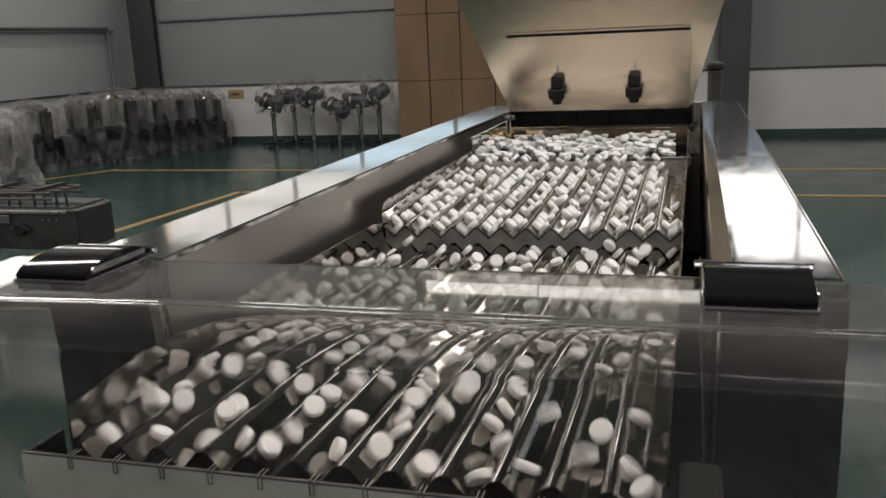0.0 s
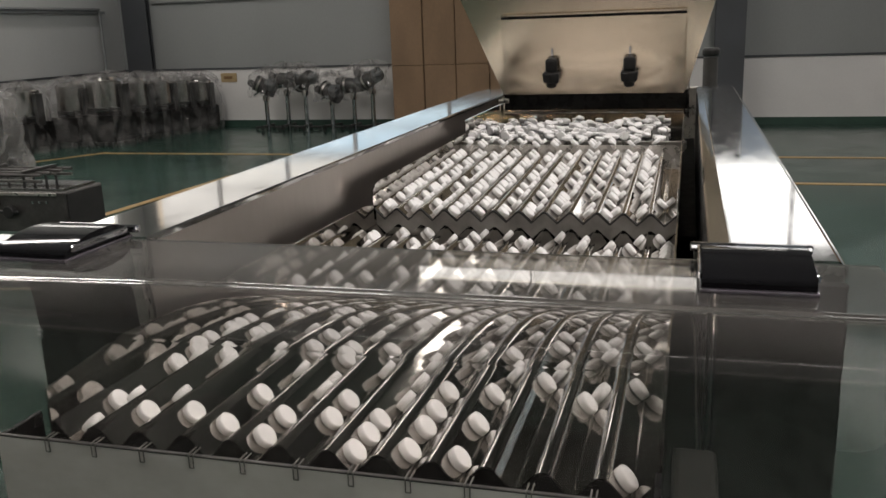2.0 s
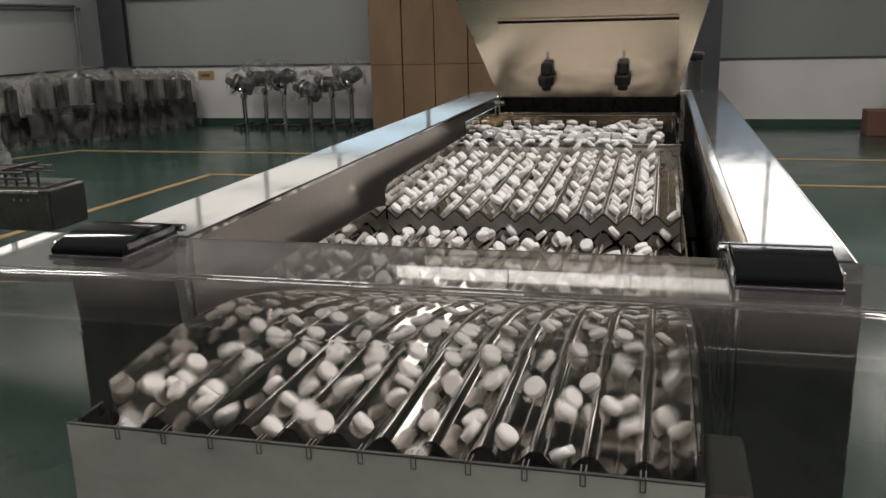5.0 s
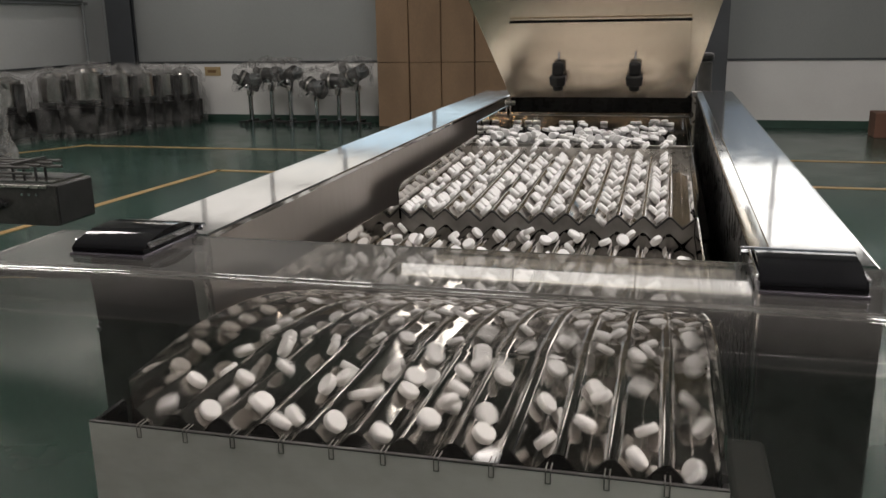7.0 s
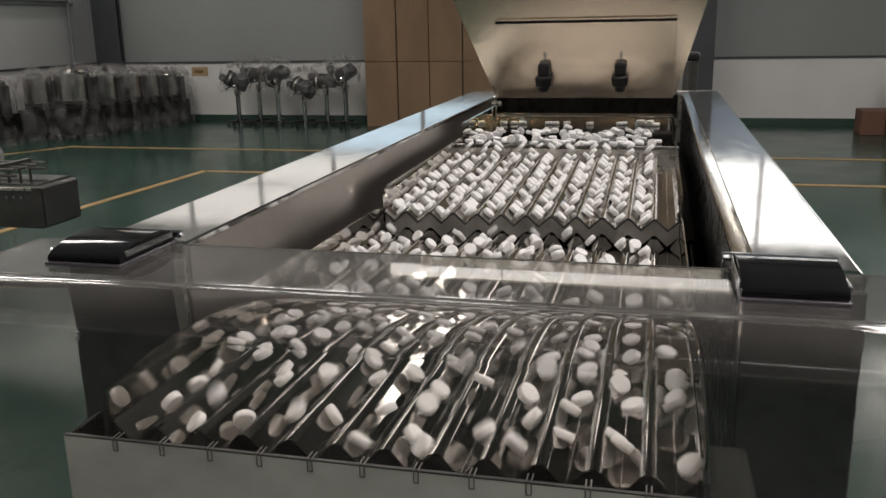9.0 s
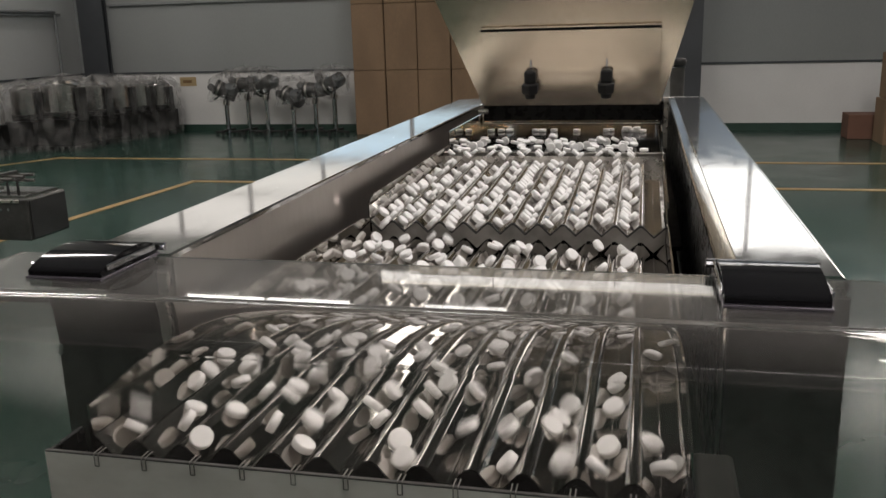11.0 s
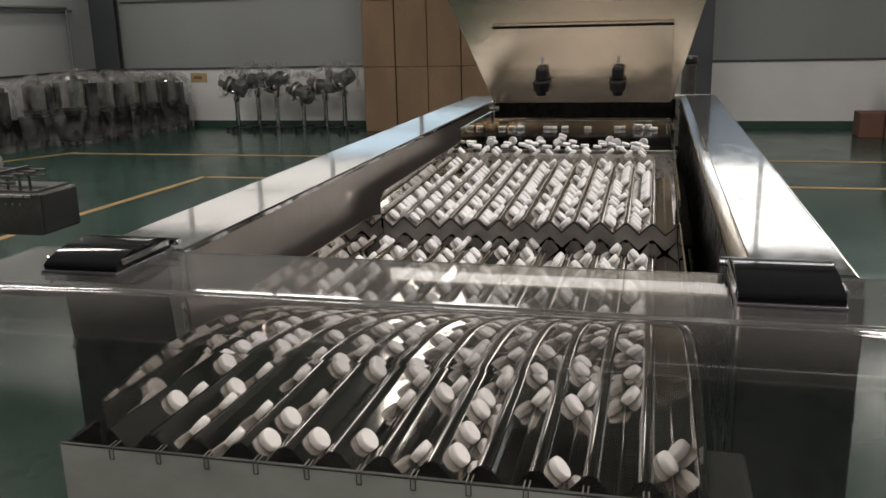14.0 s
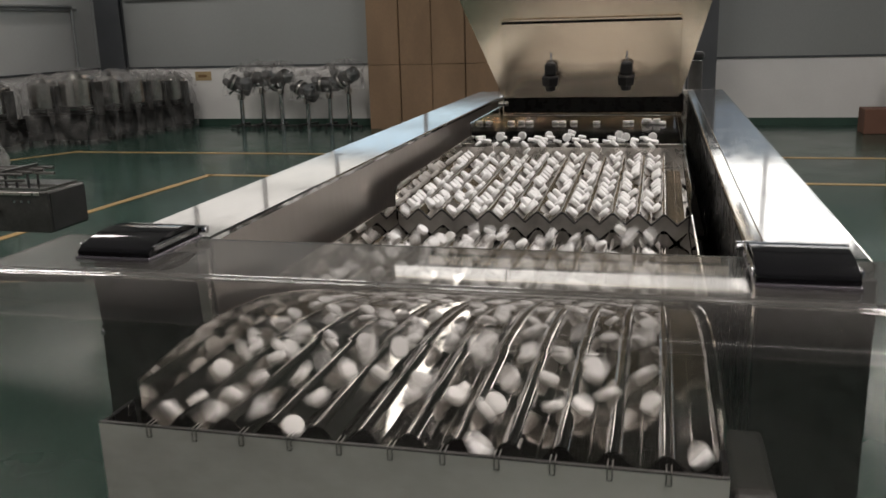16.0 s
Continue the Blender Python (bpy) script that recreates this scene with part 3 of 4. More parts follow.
for i in range(4):
    j = (i + 1) % 4
    hb.faces.new((ring[0][i], ring[0][j], ring[2][j], ring[2][i]))
    hb.faces.new((ring[1][j], ring[1][i], ring[3][i], ring[3][j]))
    hb.faces.new((ring[0][j], ring[0][i], ring[1][i], ring[1][j]))
    hb.faces.new((ring[2][i], ring[2][j], ring[3][j], ring[3][i]))
bmesh.ops.recalc_face_normals(hb, faces=hb.faces)
hopper = part("hopper", hb, M_HOPPER, machine, "brushed stainless feed hopper with an overhanging front")
FACE = Vector((0, -0.052, 0.327)).normalized()          # up along the hopper's front
OUT = Vector((0, -FACE.z, FACE.y)).normalized()        # out of it
H0 = Vector((0, 1.387, 1.213))


def face_frame(x, up):
    """A frame on the hopper's front: x across, y up the slope, z out of it."""
    o = H0 + FACE * up + Vector((x, 0, 0))
    return Matrix(((1, 0, 0, o.x), (0, FACE.y, OUT.y, o.y), (0, FACE.z, OUT.z, o.z), (0, 0, 0, 1)))


def on_face(bm, x, up):
    bmesh.ops.transform(bm, matrix=face_frame(x, up), verts=bm.verts)
    return bm


for x0, x1, y0, y1 in ((-0.326, 0.287, 1.321, 1.337), (-0.326, 0.287, 1.898, 1.914), (-0.326, -0.311, 1.3375, 1.8975), (0.272, 0.287, 1.3375, 1.8975)):
    part("rim", box(x0, x1, y0, y1, 1.532, 1.555, 0.002, 1), M_RIM, hopper, "polished steel rim")
DOOR_UP = 0.146
door = part("hopper_door", on_face(box(-0.177, 0.172, -0.004, DOOR_UP, 0.003, 0.0065, 0.0008, 1), 0.006, 0), M_HOPPER, hopper, "brushed steel gate plate on the hopper")
# near-black colour on the fold draws the shadow line at the lip
part("door_fold", on_face(extrude_profile([(DOOR_UP - 0.001, 0.0066), (DOOR_UP + 0.0012, 0.0066), (DOOR_UP + 0.0032, 0.0090), (DOOR_UP + 0.0025, 0.0100), (DOOR_UP + 0.0002, 0.0080), (DOOR_UP - 0.001, 0.0080)], -0.177, 0.172), 0.006, 0), M_DARK_SHADED, door, "folded top edge coloured dark as its shadow line")
part("door_lip", on_face(box(-0.177, 0.172, DOOR_UP + 0.0036, DOOR_UP + 0.0085, 0.0035, 0.0085, 0.001, 2), 0.006, 0), M_HOPPER, door, "bright folded lip above the gate plate")
for x in (-0.073, 0.076):
    kn = bmesh.new()
    cyl(0.0105, 0.016, pose(0, 0.006, 0.0145), 16, bevel=0.002, bm=kn)
    box(-0.0115, 0.0115, -0.010, 0.016, 0.016, 0.030, 0.005, 3, kn)
    cyl(0.0190, 0.020, pose(0, -0.019, 0.0265, 90, 0, 0), 6, r2=0.0165, bevel=0.003, bm=kn)
    cyl(0.0100, 0.012, pose(0, -0.033, 0.0265, 90, 0, 0), 12, bevel=0.003, bm=kn)
    latch = part("latch_knob", on_face(kn, x, 0.054), M_BLACK, hopper, "black plastic lobed clamping knob")
    part("stud", on_face(box(-0.0022, 0.0022, 0.012, 0.034, 0.0066, 0.009, 0.0008, 1), x, 0.054), M_CHROME2, latch, "bright guide slot and stud")
part("chute_plate", box(-0.176, 0.186, 1.400, 1.403, 1.176, 1.214), M_DARK_SHADED, hopper, "dark plate below the hopper")
part("cross_rod", rod((-0.174, 1.392, 1.171), (0.184, 1.392, 1.171), 0.003), M_CHROME2, hopper, "bright cross rod at the chute's foot")
for x in (-0.1745, 0.186):
    part("chute_side", box(x - 0.0015, x + 0.0015, 1.388, 1.70, 1.162, 1.213), M_TRAY, hopper)
part("pivot", cyl(0.005, 0.02, pose(-0.172, 1.375, 1.197, 0, 90, 0), 12), M_STEEL, hopper)

# clear bent cover over the discharge end
COV_Z, COV_T, COV_R, COV_F, COV_B = 1.2030, 0.0045, 0.028, 0.0385, 0.155


def cover_profile():
    outer, inner = [], []
    cy, cz = COV_F + COV_R, COV_Z + COV_T - COV_R
    for k in range(0, 25):
        a = radians(90 + 90 * k / 24)
        outer.append((cy + COV_R * math.cos(a), cz + COV_R * math.sin(a)))
        inner.append((cy + (COV_R - COV_T) * math.cos(a), cz + (COV_R - COV_T) * math.sin(a)))
    outer = [(COV_B, COV_Z + COV_T)] + outer + [(COV_F, 0.960)]
    inner = [(COV_B, COV_Z)] + inner + [(COV_F + COV_T, 0.960)]
    return outer + inner[::-1]


cover = part("cover", extrude_profile(cover_profile(), -0.305, 0.292), M_ACRYLIC, machine, "clear bent acrylic dust cover")
cover.visible_shadow = False
for poly in cover.data.polygons:       # the bend alone is shaded smooth
    poly.use_smooth = poly.area < 0.0015 and abs(poly.normal.x) < 0.5
for x0, x1 in ((-0.249, -0.194), (0.196, 0.252)):
    top = COV_Z + COV_T
    clip = part("hinge_clip", extrude_profile([(0.0915, top + 0.0005), (0.0900, top + 0.005), (0.0944, top + 0.0072), (0.1004, top + 0.0095), (0.1078, top + 0.0115), (0.1166, top + 0.0130), (0.1270, top + 0.0138), (0.1374, top + 0.0136),
                                              (0.1462, top + 0.0125), (0.1529, top + 0.0105), (0.1573, top + 0.0075), (0.1596, top + 0.003), (0.1596, top + 0.0005)], x0, x1), M_CHROME, cover, "black chrome curved hinge block")
    for poly in clip.data.polygons:
        poly.use_smooth = abs(poly.normal.x) < 0.5 and poly.normal.z > 0.15
    part("base_strip", box(x0 - 0.001, x1 + 0.001, 0.088, 0.161, top - 0.0002, top + 0.0020, 0.0006, 2), M_STRIP, clip, "bright metal base strip")
    part("pin", cyl(0.003, x1 - x0 + 0.012, pose((x0 + x1) / 2, 0.1615, top + 0.006, 0, 90, 0), 10, bevel=0.0008), M_CHROME2, clip, "chrome hinge pin")
    for k in (-1, 1):
        xx = x0 if k < 0 else x1
        part("side_cap", box(min(xx, xx + k * 0.002), max(xx, xx + k * 0.002), 0.096, 0.155, top + 0.0048, top + 0.0095, 0.0008, 1), M_CHROME2, clip)

# ---- things round the machine ----
cab = empty("control_cabinet", None, "grey painted control cabinet standing beside the machine", "cabinet")
part("body", box(0.70, 1.02, 0.62, 0.95, 0.08, 1.235, 0.01, 2), M_GREYBOX, cab)
part("plinth", box(0.72, 1.00, 0.64, 0.93, 0.0, 0.08), M_BLACK, cab)
part("door", box(0.72, 1.00, 0.612, 0.62, 0.12, 1.20, 0.004, 1), M_GREYBOX, cab)
part("handle", box(0.735, 0.745, 0.60, 0.612, 0.72, 0.82, 0.002, 1), M_BLACK, cab)
post = empty("exhaust_post", None, "round stainless pipe post behind the hopper", "pipe")
pb = cyl(0.0215, 1.232, pose(0.246, 2.4, 0.616), 24)
part("pipe", pb, M_SCUFF, post, smooth=False)
part("cap", cyl(0.0255, 0.026, pose(0.246, 2.4, 1.247), 24, bevel=0.008), M_MOTOR, post, "dark domed cap")
part("base_plate", box(0.176, 0.316, 2.33, 2.47, 0.0, 0.012, 0.002, 1), M_STEEL, post)

conv = empty("conveyor", None, "low dark steel conveyor head with double guide rails", "conveyor")
part("body", box(-3.75, -2.62, 3.02, 3.30, 0.455, 0.655, 0.008, 2), M_SCUFF, conv)
part("end_cap", box(-2.6195, -2.612, 3.03, 3.29, 0.465, 0.648, 0.003, 1), M_MOTOR, conv)
part("belt", box(-3.75, -2.64, 3.04, 3.28, 0.655, 0.667, 0.003, 1), M_DRUM, conv, "pale worn top plate")
part("front_panel", box(-3.4, -2.985, 3.008, 3.02, 0.585, 0.628, 0.003, 1), M_DRUM, conv)
part("side_strip", box(-3.75, -2.66, 3.012, 3.02, 0.636, 0.652, 0.002, 1), M_STEEL, conv)
for y in (3.05, 3.12, 3.20, 3.27):
    for z in ((0.700, 0.728) if y in (3.05, 3.27) else (0.728,)):
        part("guide_rail", rod((-3.75, y, z), (-2.76, y, z), 0.008), M_SCUFF, conv)
    for x in (-3.5, -3.15, -2.86):
        part("guide_post", rod((x, y, 0.66), (x, y, 0.728), 0.007), M_BLACK, conv)
for x in (-3.5, -3.15, -2.86):
    part("cross_bar", box(x - 0.012, x + 0.012, 3.045, 3.275, 0.737, 0.749, 0.002, 1), M_MOTOR, conv)
kb = cyl(0.030, 0.03, pose(-2.92, 2.995, 0.560, 90, 0, 0), 16, bevel=0.004)
box(-2.975, -2.865, 2.985, 2.998, 0.552, 0.568, 0.004, 2, kb)
part("knob", kb, M_BLACK, conv, "black clamping knob with a cross grip")
for x in (-2.80, -2.76, -2.72):
    part("bolt", cyl(0.007, 0.006, pose(x, 3.017, 0.605, 90, 0, 0), 8), M_CHROME2, conv)
for x in (-3.65, -3.3):
    part("leg", box(x - 0.025, x + 0.025, 3.10, 3.15, 0.0, 0.46, 0.003, 1), M_DRUM, conv)
    part("foot", cyl(0.04, 0.02, pose(x, 3.125, 0.01), 14), M_BLACK, conv)


def film_shell(rx, ry, h, seed, x=0.0):
    """A crumpled film bag: a tall rounded shell with folds that gather at the top and flare at the hem."""
    rng = random.Random(seed)
    ph = [rng.uniform(0, 6.28) for _ in range(5)]
    bm = bmesh.new()
    seg, lev = 56, 20
    rows = []
    for k in range(lev + 1):
        f = k / lev
        z = h * f
        rad = 1.0 if f < 0.8 else max(0.12, math.sqrt(max(0.0, 1 - ((f - 0.8) / 0.2) ** 2)))
        row = []
        for i in range(seg):
            a = 2 * math.pi * i / seg
            r = rad * (1 + 0.08 * math.sin(5 * a + ph[0] + 4 * f) + 0.07 * math.sin(9 * a + ph[1] - 7 * f) + 0.05 * math.sin(17 * a + ph[2] + 13 * f) + 0.06 * (1 - f) ** 3)
            r += 0.16 * noise.noise(Vector((3 * math.cos(a) + seed, 3 * math.sin(a), 5 * f)))
            c, s = math.cos(a), math.sin(a)
            p = (abs(c) ** 0.6) * (1 if c > 0 else -1), (abs(s) ** 0.6) * (1 if s > 0 else -1)
            row.append(bm.verts.new((rx * r * p[0], ry * r * p[1], z + (0.03 * math.sin(7 * a + ph[3]) + 0.07 * noise.noise(Vector((4 * math.cos(a), 4 * math.sin(a) + seed, 3 * f)))) * f)))
        rows.append(row)
    for a, c in zip(rows, rows[1:]):
        for i in range(seg):
            bm.faces.new((a[i], a[(i + 1) % seg], c[(i + 1) % seg], c[i]))
    bm.faces.new(rows[-1])
    return bm


def wrapped_machine(name, x, y, w, h, seed, label, film=M_FILM):
    rng = random.Random(seed)
    m = empty(name, pose(x, y, 0, 0, 0, rng.uniform(-8, 8)), label, "machine", "plastic-wrapped machines")
    part("lower_cabinet", box(-w * 0.38, w * 0.38, -w * 0.36, w * 0.36, 0.06, h * 0.44, 0.012, 2), M_DARK_SHADED, m)
    part("column", box(-w * 0.26, w * 0.26, -w * 0.25, w * 0.25, h * 0.44, h * 0.55, 0.008, 1), M_MOTOR, m)
    part("drum", cyl(w * 0.33, h * 0.44, pose(0, 0, h * 0.70), 28, bevel=0.02), M_DRUM, m, "stainless drum", smooth=False)
    part("drum_cap", cyl(w * 0.30, h * 0.05, pose(0, 0, h * 0.935), 24, r2=w * 0.20, bevel=0.01), M_DRUM, m, "shallow steel cone lid")
    part("drum_band", cyl(w * 0.336, 0.03, pose(0, 0, h * 0.52), 28, bevel=0.004), M_MOTOR, m)
    part("side_duct", box(w * 0.34, w * 0.42, -w * 0.10, w * 0.10, h * 0.40, h * 0.86, 0.006, 1), M_MOTOR, m)
    for sx in (-1, 1):
        for sy in (-1, 1):
            part("foot", cyl(0.025, 0.06, pose(sx * w * 0.3, sy * w * 0.28, 0.03), 10), M_BLACK, m)
    part("plastic_wrap", film_shell(w * 0.50, w * 0.48, h * 1.02, seed), film, m, "crumpled clear plastic wrapping")
    return m


LBL = "stainless machine wrapped in crumpled clear plastic film"
for k, (x, y, w, h) in enumerate([(-7.80, 8.75, 0.64, 0.84), (-7.55, 9.35, 0.54, 0.86), (-7.12, 9.50, 0.74, 0.91), (-7.02, 10.05, 0.56, 0.86),
                                  (-6.93, 10.45, 0.54, 0.84), (-6.85, 10.82, 0.52, 0.82), (-6.72, 11.12, 0.50, 0.79)]):
    wrapped_machine("wrapped_machine", x, y, w, h, 11 + k, LBL)
wrapped_machine("wrapped_machine", -5.32, 5.35, 0.62, 0.98, 31, "tall machine loosely wrapped in shiny plastic film", M_FILM_2)


def floor_mixer(x, y, h, seed, kind):
    """A capping head on a pole with a crossed foot."""
    rng = random.Random(seed)
    m = empty("pedestal_mixer", pose(x, y, 0, 0, 0, rng.uniform(-25, 25)), "dark-headed stainless machine on a slim pedestal with crossed feet", "machine", "pedestal machines")
    part("pole", cyl(0.032, h * 0.66, pose(0, 0, h * 0.33), 14), M_CHROME2, m, "bright steel pole")
    part("collar", cyl(0.05, 0.07, pose(0, 0, h * 0.60), 14, bevel=0.006), M_STEEL, m)
    part("foot_bar", box(-0.20, 0.20, -0.02, 0.02, 0.03, 0.055, 0.006, 1), M_MOTOR, m)
    part("foot_bar", box(-0.02, 0.02, -0.18, 0.18, 0.056, 0.08, 0.006, 1), M_MOTOR, m)
    for sx, sy in ((-0.18, 0), (0.18, 0), (0, -0.16), (0, 0.16)):
        part("castor", cyl(0.028, 0.02, pose(sx, sy, 0.029, 90, 0, 0), 12), M_BLACK, m)
    tilt = pose(0, 0, h * 0.80, 0, 90 - kind * 28, rng.uniform(-30, 30))
    part("drum_head", cyl(0.112, 0.32, tilt, 20, r2=0.09, bevel=0.015), M_MOTOR, m, "dark motor drum")
    part("drum_ring", cyl(0.115, 0.03, tilt @ pose(0, 0, -0.10), 20, bevel=0.004), M_STEEL, m)
    part("bowl", cyl(0.07, 0.13, pose(0.12, -0.05, h * 0.84, 30, 15, 0), 18, r2=0.09, bevel=0.02), M_GREYBOX, m, "small grey bowl")
    bag = film_shell(0.19, 0.17, 0.38, seed + 7)
    bmesh.ops.transform(bag, matrix=pose(0.01, -0.02, h * 0.62), verts=bag.verts)
    part("plastic_wrap", bag, M_FILM, m, "crumpled clear plastic bag over the head")
    part("arm", rod((-0.16, -0.05, h * 0.66), (0.20, -0.09, h * 0.92), 0.014), M_CHROME2, m, "bright steel arm")
    part("hose", rod((0.12, -0.1, h * 0.90), (0.03, -0.06, h * 0.55), 0.012), M_BLACK, m)
    part("side_cap", cyl(0.05, 0.08, pose(-0.17, -0.08, h * 0.88, 70, 20, 0), 14, bevel=0.01), M_MOTOR, m)
    part("gear_box", box(-0.10, 0.0, -0.06, 0.06, h * 0.70, h * 0.90, 0.012, 2), M_GREYBOX, m)
    part("lamp_cap", cyl(0.035, 0.05, pose(0.02, -0.11, h * 0.72), 12, bevel=0.006), M_CHROME2, m)
    return m


for k, (x, y, h) in enumerate([(-5.60, 11.00, 0.76), (-5.32, 11.10, 0.86), (-5.00, 11.02, 0.86), (-4.62, 11.05, 0.64), (-4.30, 11.08, 0.76), (-4.00, 11.02, 0.88)]):
    floor_mixer(x, y, h, 40 + k, (k % 3) - 1)


def carton(name, x0, x1, y0, y1, z0, z1, material, label, group):
    b = tagged(part(name, box(x0, x1, y0, y1, z0, z1, 0.006, 1), material), label, "box", group)
    return b


xs = [-3.70, -3.245, -2.80, -2.345, -1.90, -1.45]
for k in range(5):
    z = 0.0
    for h in (0.86, 0.86, 0.26):
        carton("carton", xs[k] + 0.006, xs[k + 1] - 0.006, 11.0 + 0.01 * (k % 2), 11.44, z, z + h, M_CARD, "tall plain brown cardboard carton in a stack", "stacked cardboard cartons")
        z += h + 0.004
carton("carton", 2.47, 2.82, 10.55, 10.90, 0.0, 0.285, M_CARD_R, "small reddish-brown cardboard carton on the floor", "loose cartons")
for k, z in enumerate((0.0, 0.50)):
    carton("carton", 2.72 + 0.03 * k, 3.25, 10.0, 10.45, z, z + 0.495, M_CARD, "large brown cardboard carton stacked beside the wall", "loose cartons")
sign = tagged(part("wall_notice", box(-6.56, -6.30, WALL_N - 0.020, WALL_N - 0.013, 0.66, 0.79, 0.001, 1), M_PAPER), "small yellowed notice fixed to the white wall", "sign")
part("text_bar", box(-6.51, -6.37, WALL_N - 0.023, WALL_N - 0.0205, 0.705, 0.745), M_INK, sign, "unreadable orange-brown writing")

# ---- tablets ----
T_R, T_H = 0.0072, 0.0026        # radius, half thickness at the rim


def tablet_mesh():
    bm = bmesh.new()
    prof = [(0.0, T_H + 0.0004), (T_R * 0.5, T_H + 0.0003), (T_R * 0.92, T_H), (T_R, T_H - 0.0006),
            (T_R, -T_H + 0.0006), (T_R * 0.92, -T_H), (T_R * 0.5, -T_H - 0.0003), (0.0, -T_H - 0.0004)]
    seg = 22
    rows = []
    for r, z in prof:
        rows.append([bm.verts.new((0, 0, z))] if r == 0 else [bm.verts.new((r * math.cos(2 * math.pi * i / seg), r * math.sin(2 * math.pi * i / seg), z)) for i in range(seg)])
    for a, c in zip(rows, rows[1:]):
        for i in range(seg):
            j = (i + 1) % seg
            if len(a) == 1:
                bm.faces.new((a[0], c[i], c[j]))
            elif len(c) == 1:
                bm.faces.new((a[i], c[0], a[j]))
            else:
                bm.faces.new((a[i], c[i], c[j], a[j]))
    bmesh.ops.recalc_face_normals(bm, faces=bm.faces)
    me = finish("tablet", bm, M_TABLET)
    for p in me.polygons:
        p.use_smooth = abs(p.normal.z) < 0.2
    return me


# the feeder runs, rests, runs, rests, runs
STOPS = ((1.40, 2.56), (13.95, 15.16))
TABLETS = []


def run_time(t):
    """Seconds for which the feeder has been running by t."""
    r = t
    for a, b in STOPS:
        r -= min(max(t - a, 0.0), b - a)
    return r


V_C, V_B, V_A = 0.060, 0.026, 0.013
END = run_time(16.0)
# seconds of running from each place to the discharge end
TAU_B = (B_Y0 - C_Y0) / V_C
TAU_A = TAU_B + (A_Y0 - B_Y0) / V_B


def place(tau):
    """The zone and y of a tablet that reaches the discharge end in tau running seconds."""
    if tau < 0:
        return "out", C_Y0
    if tau < TAU_B:
        return "C", C_Y0 + tau * V_C
    if tau < TAU_A:
        return "B", B_Y0 + (tau - TAU_B) * V_B
    return "A", A_Y0 + (tau - TAU_A) * V_A


def lane_pose(zone, lane, y, side, rng, live, lift):
    """A tablet that leans on one side of its lane; live: how much it hops and tumbles."""
    zp = tray_c_z(y) if zone == "C" else B_Z0 + (B_Z1 - B_Z0) * (y - B_Y0) / (B_Y1 - B_Y0)
    deep = VALLEY_C if zone == "C" else VALLEY_B
    slope = math.atan2(deep, P / 2)
    along = T_R + 0.0020
    cx = side * (along * math.cos(slope) - (T_H + 0.0012) * math.sin(slope))
    cz = zp - deep + along * math.sin(slope) + (T_H + 0.0012) * math.cos(slope) + lift
    x = (lane - 5.5) * P + cx
    tilt = -side * math.degrees(slope)
    if live:
        x += rng.uniform(-0.0045, 0.0045) * live
        y += rng.uniform(-0.0060, 0.0060) * live
        cz += abs(rng.gauss(0.0, 0.0065)) * live
        return pose(x, y, cz, rng.uniform(-42, 42) * live, tilt * (1 - live * rng.uniform(-0.15, 0.65)), rng.uniform(-20, 20) * live)
    return pose(x, y, cz, rng.uniform(-4, 4), tilt, 0)


def motions():
    for ob, rows in TABLETS:
        walk(ob, rows)


def key_times(tau0):
    """Moments at which a tablet is keyed: often on the lower tray, seldom on the upper ones; ends of every rest too."""
    out = []
    for a, b in ((0.0, STOPS[0][0]), (STOPS[0][1], STOPS[1][0]), (STOPS[1][1], 16.0)):
        t = a
        while t < b - 0.02:
            out.append(t)
            left = tau0 - run_time(t)
            t += 0.08 if left < TAU_B * 0.55 else 0.2 if left < TAU_B + 0.3 else 0.3
        out.append(b)
    return out


# where tablets rest on the lower tray's front at the two halts: lane, metres from the discharge end, side
REST_1 = [(0, 0.014, 1), (0, 0.049, -1), (0, 0.058, 1), (1, 0.037, -1), (1, 0.066, 1), (2, 0.042, -1), (3, 0.030, -1), (3, 0.077, -1), (4, 0.020, -1), (4, 0.048, -1),
          (4, 0.092, 1), (4, 0.108, 1), (5, 0.051, -1), (5, 0.079, -1), (6, 0.012, -1), (6, 0.035, -1), (6, 0.055, -1), (6, 0.086, 1), (7, 0.020, -1), (7, 0.051, -1),
          (7, 0.075, -1), (7, 0.105, -1), (8, 0.016, -1), (8, 0.062, -1), (8, 0.108, -1), (10, 0.105, -1), (11, 0.013, -1)]
REST_2 = [(0, 0.063, -1), (0, 0.081, 1), (1, 0.028, 1), (1, 0.067, 1), (1, 0.092, -1), (2, 0.017, 1), (2, 0.059, 1), (3, 0.018, -1), (3, 0.051, -1), (3, 0.084, 1),
          (4, 0.025, -1), (5, 0.029, -1), (5, 0.095, 1), (6, 0.021, 1), (6, 0.110, -1), (7, 0.021, -1), (7, 0.052, -1), (7, 0.088, -1), (7, 0.106, -1), (9, 0.015, -1),
          (9, 0.107, -1), (11, 0.034, -1), (11, 0.051, 1)]


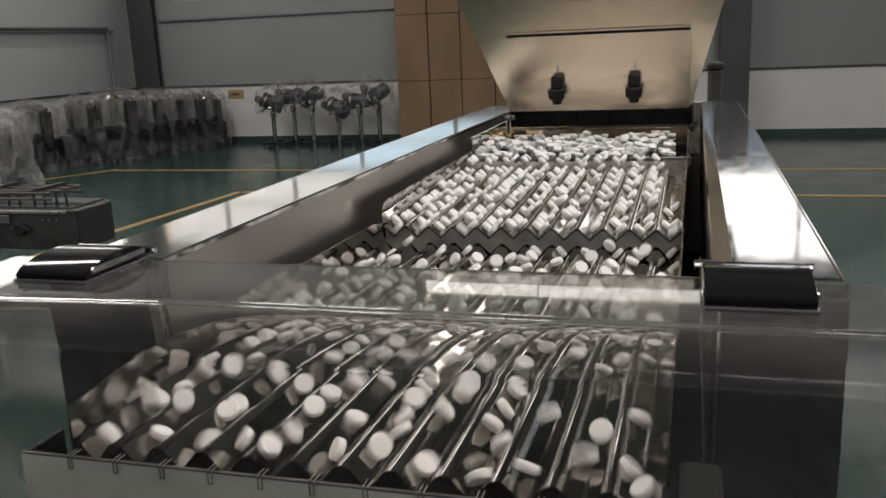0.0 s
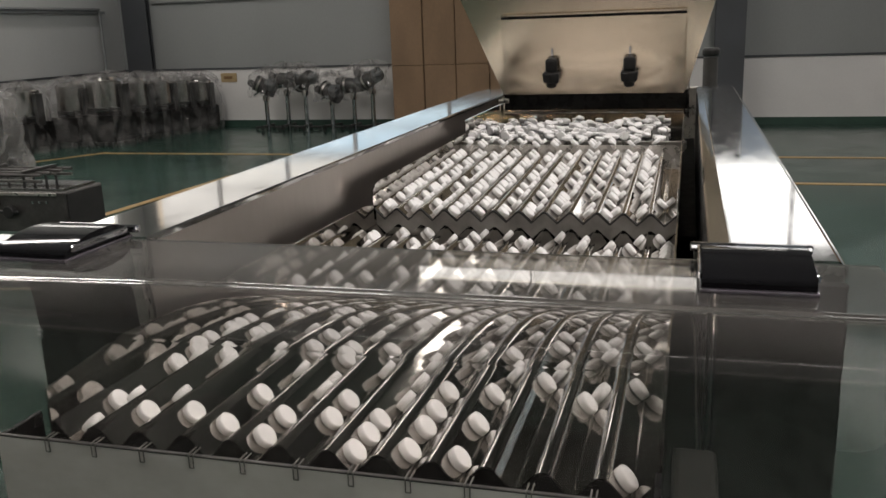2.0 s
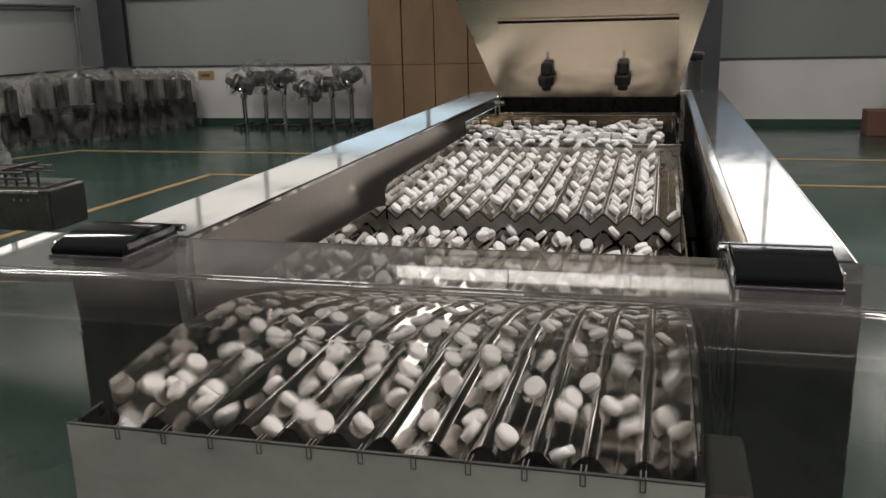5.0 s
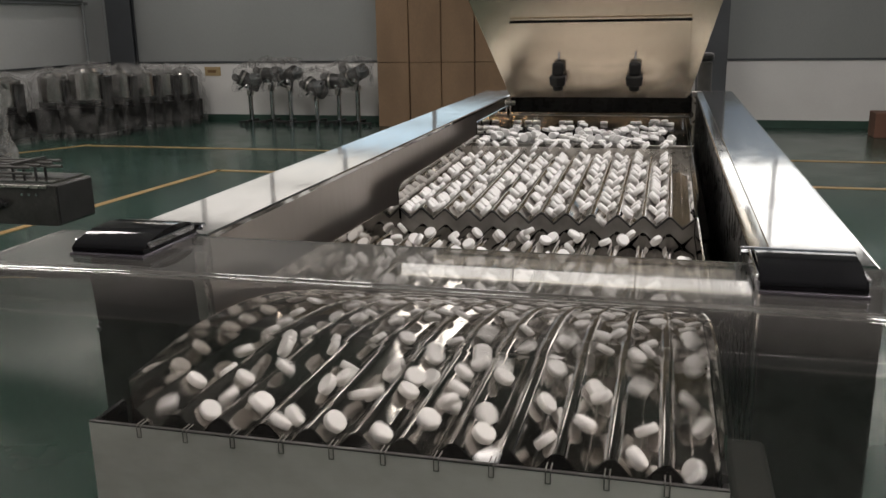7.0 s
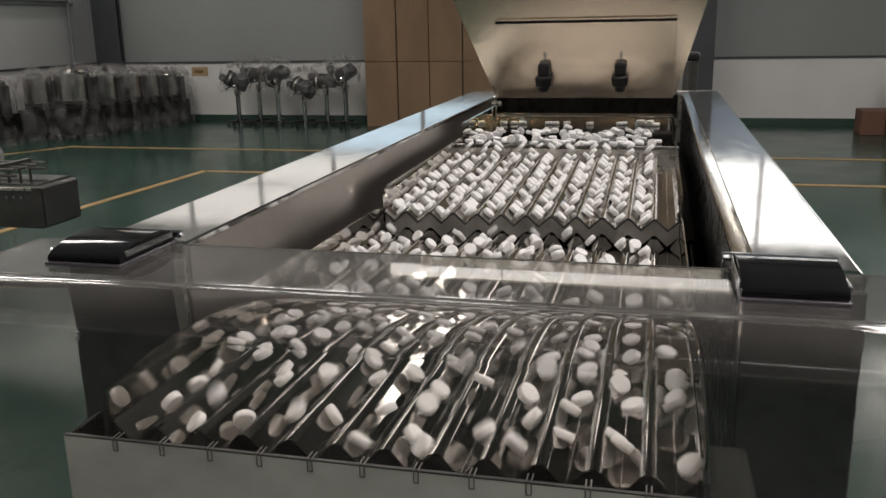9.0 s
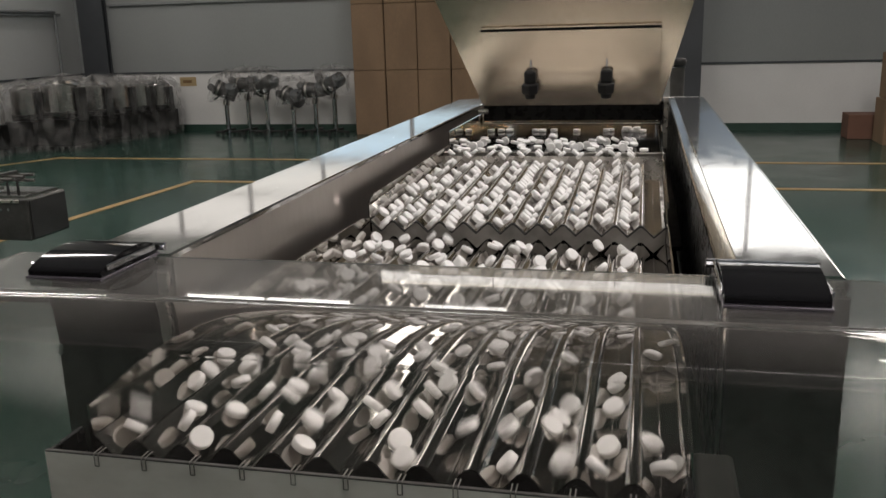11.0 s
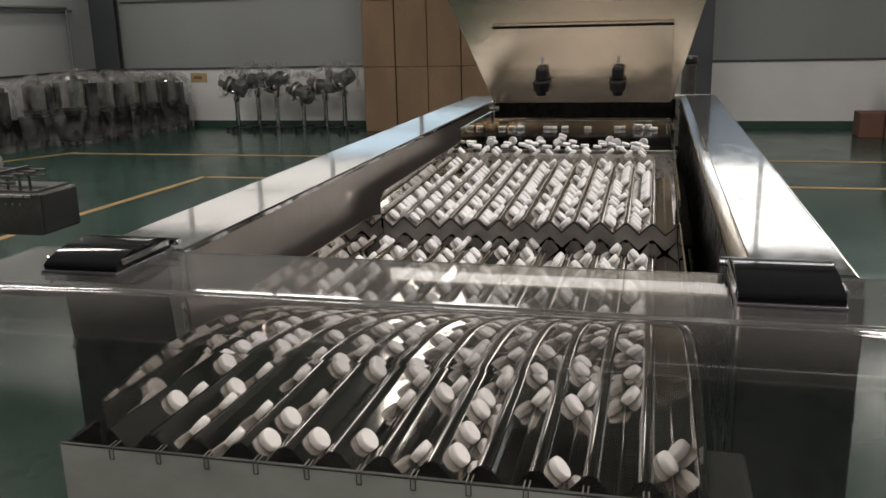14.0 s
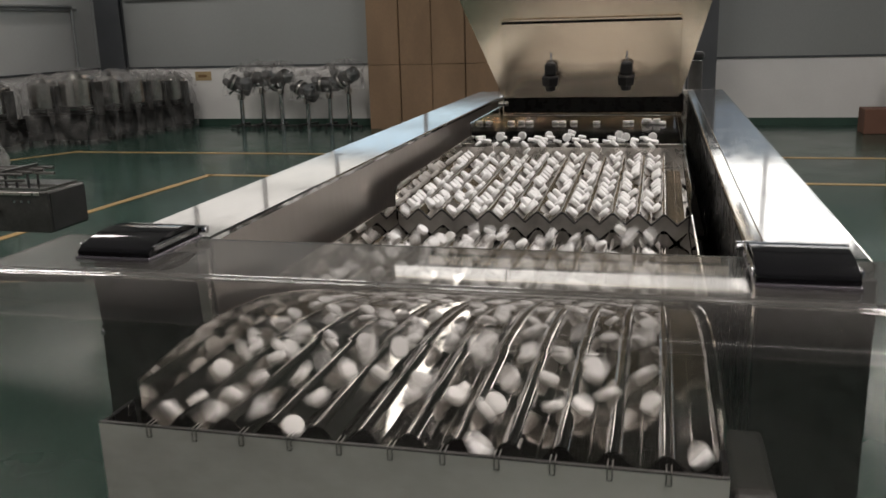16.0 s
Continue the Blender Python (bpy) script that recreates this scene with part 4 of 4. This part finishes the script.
def tablets():
    rng = random.Random(5)
    mesh = tablet_mesh()
    R1, R2 = run_time(STOPS[0][0]), run_time(STOPS[1][0])
    for lane in range(12):
        # running seconds to the discharge end at t = 0, one entry a tablet
        queue = [(R1 + d / V_C, s) for l, d, s in REST_1 if l == lane] + [(R2 + d / V_C, s) for l, d, s in REST_2 if l == lane]
        windows = [(R1, R1 + 0.116 / V_C), (R2, R2 + 0.116 / V_C)]
        tau = rng.uniform(0.1, 0.5)
        thin = TAU_A + (0.235 + 0.015 * math.sin(lane * 1.7)) / V_A
        while tau < thin:
            if not any(a < tau < b for a, b in windows) and (lane < 11 or tau < TAU_B + 1.5):
                queue.append((tau, 1 if rng.random() < 0.5 else -1))
            gap = rng.choice((0.26, 0.34, 0.66, 0.85, 1.15)) * (0.76 if lane < 7 else 0.95) if tau < TAU_A else rng.uniform(0.55, 0.85) * (1.0 + 10.0 * max(0.0, (tau - TAU_A) * V_A - 0.10))
            tau += gap * rng.uniform(0.8, 1.25)
        queue.sort()
        for tau0, side in queue:
            zone0, y0 = place(tau0)
            live = 1.0
            ob = new("tablet", mesh)
            tagged(ob, "round white tablet tumbling down a steel lane" if zone0 != "A" else "round white tablet in the heap below the hopper", "tablet", "white tablets")
            heap_x = max(-0.168, min(0.168, (lane - 5.5) * P + rng.uniform(-0.020, 0.020)))
            layer = rng.choice((0, 0, 1, 1, 1, 2))
            edge, turn = rng.random() < 0.25, rng.uniform(-45, 45)
            rest = None
            rows = []
            was = None
            for t in key_times(tau0):
                left = tau0 - run_time(t)
                halted = any(a - 1e-6 <= t <= b + 1e-6 for a, b in STOPS)
                zone, y = place(left)
                if zone == "out":
                    # drops behind the bar into the counting chute
                    f = min(1.0, -left / 0.12)
                    m = pose((lane - 5.5) * P + 0.004 * side, C_Y0 - 0.012 - 0.011 * f, C_Z - 0.010 - f * rng.uniform(0.16, 0.28), 40 * f, 20, 0)
                    rows.append((t, m))
                    if f >= 1.0:
                        break
                    continue
                if halted and rest and rest[0] == round(left, 3):
                    m = rest[1]
                elif zone == "A":
                    if y > 1.385:
                        m = pose(heap_x, y, A_Z + T_H + 0.001 + 0.0002, 0, 0, rng.uniform(0, 40))
                    else:
                        fall = max(0.0, min(1.0, (y - A_Y0 - 0.012) / 0.06))
                        if edge:
                            m = pose(heap_x, y, A_Z + T_R + 0.0008, 90, 0, turn)
                        else:
                            m = pose(heap_x, y, A_Z + T_H + 0.0012 + layer * 0.0058 * fall, 12 * layer * side * fall, 8 * layer, turn)
                else:
                    near = zone == "B" and y > B_Y1 - 0.045
                    amount = (1.0 if zone == "C" else 0.13) * (0.0 if halted else 1.0)
                    if zone == "C" and y > B_Y0 - 0.012:
                        amount *= 0.3
                    lift = rng.choice((0.0, 0.0, 0.0, 0.0, 0.0, 0.0, 0.006)) if zone == "B" and not halted else 0.0
                    if near:
                        lift = 0.012
                    m = lane_pose(zone, lane, y, side, rng, amount, lift)
                if halted:
                    rest = (round(left, 3), m)
                rows.append((t, m))
            if len(rows) == 1 or rows[-1][0] < 16.0:
                rows.append((16.0, rows[-1][1]))
            # turns stay under a right angle from row to row
            fixed = [rows[0]]
            for t, m in rows[1:]:
                q0, q1 = fixed[-1][1].to_quaternion(), m.to_quaternion()
                ang = q0.rotation_difference(q1).angle
                ang = min(ang, 2 * math.pi - ang)
                if ang > 1.4:
                    m = Matrix.LocRotScale(m.translation, q0.slerp(q1, 1.4 / ang), None)
                fixed.append((t, m))
            ob.matrix_basis = fixed[0][1]
            TABLETS.append((ob, fixed))
    # a few that stay along the foot of the chute plate
    for k in range(19):
        x = rng.uniform(-0.165, 0.14) if k < 12 else rng.uniform(0.115, 0.155)
        z = A_Z + T_H + 0.0006 + (0.0054 if k > 15 else 0)
        ob = new("tablet", mesh)
        ob.matrix_basis = pose(x, rng.uniform(1.366, 1.380) - (0.012 if k >= 12 else 0), z, rng.uniform(-4, 4), rng.uniform(-4, 4), rng.uniform(0, 90))
        tagged(ob, "round white tablet lying at the foot of the chute plate", "tablet", "white tablets")


tablets()
motions()
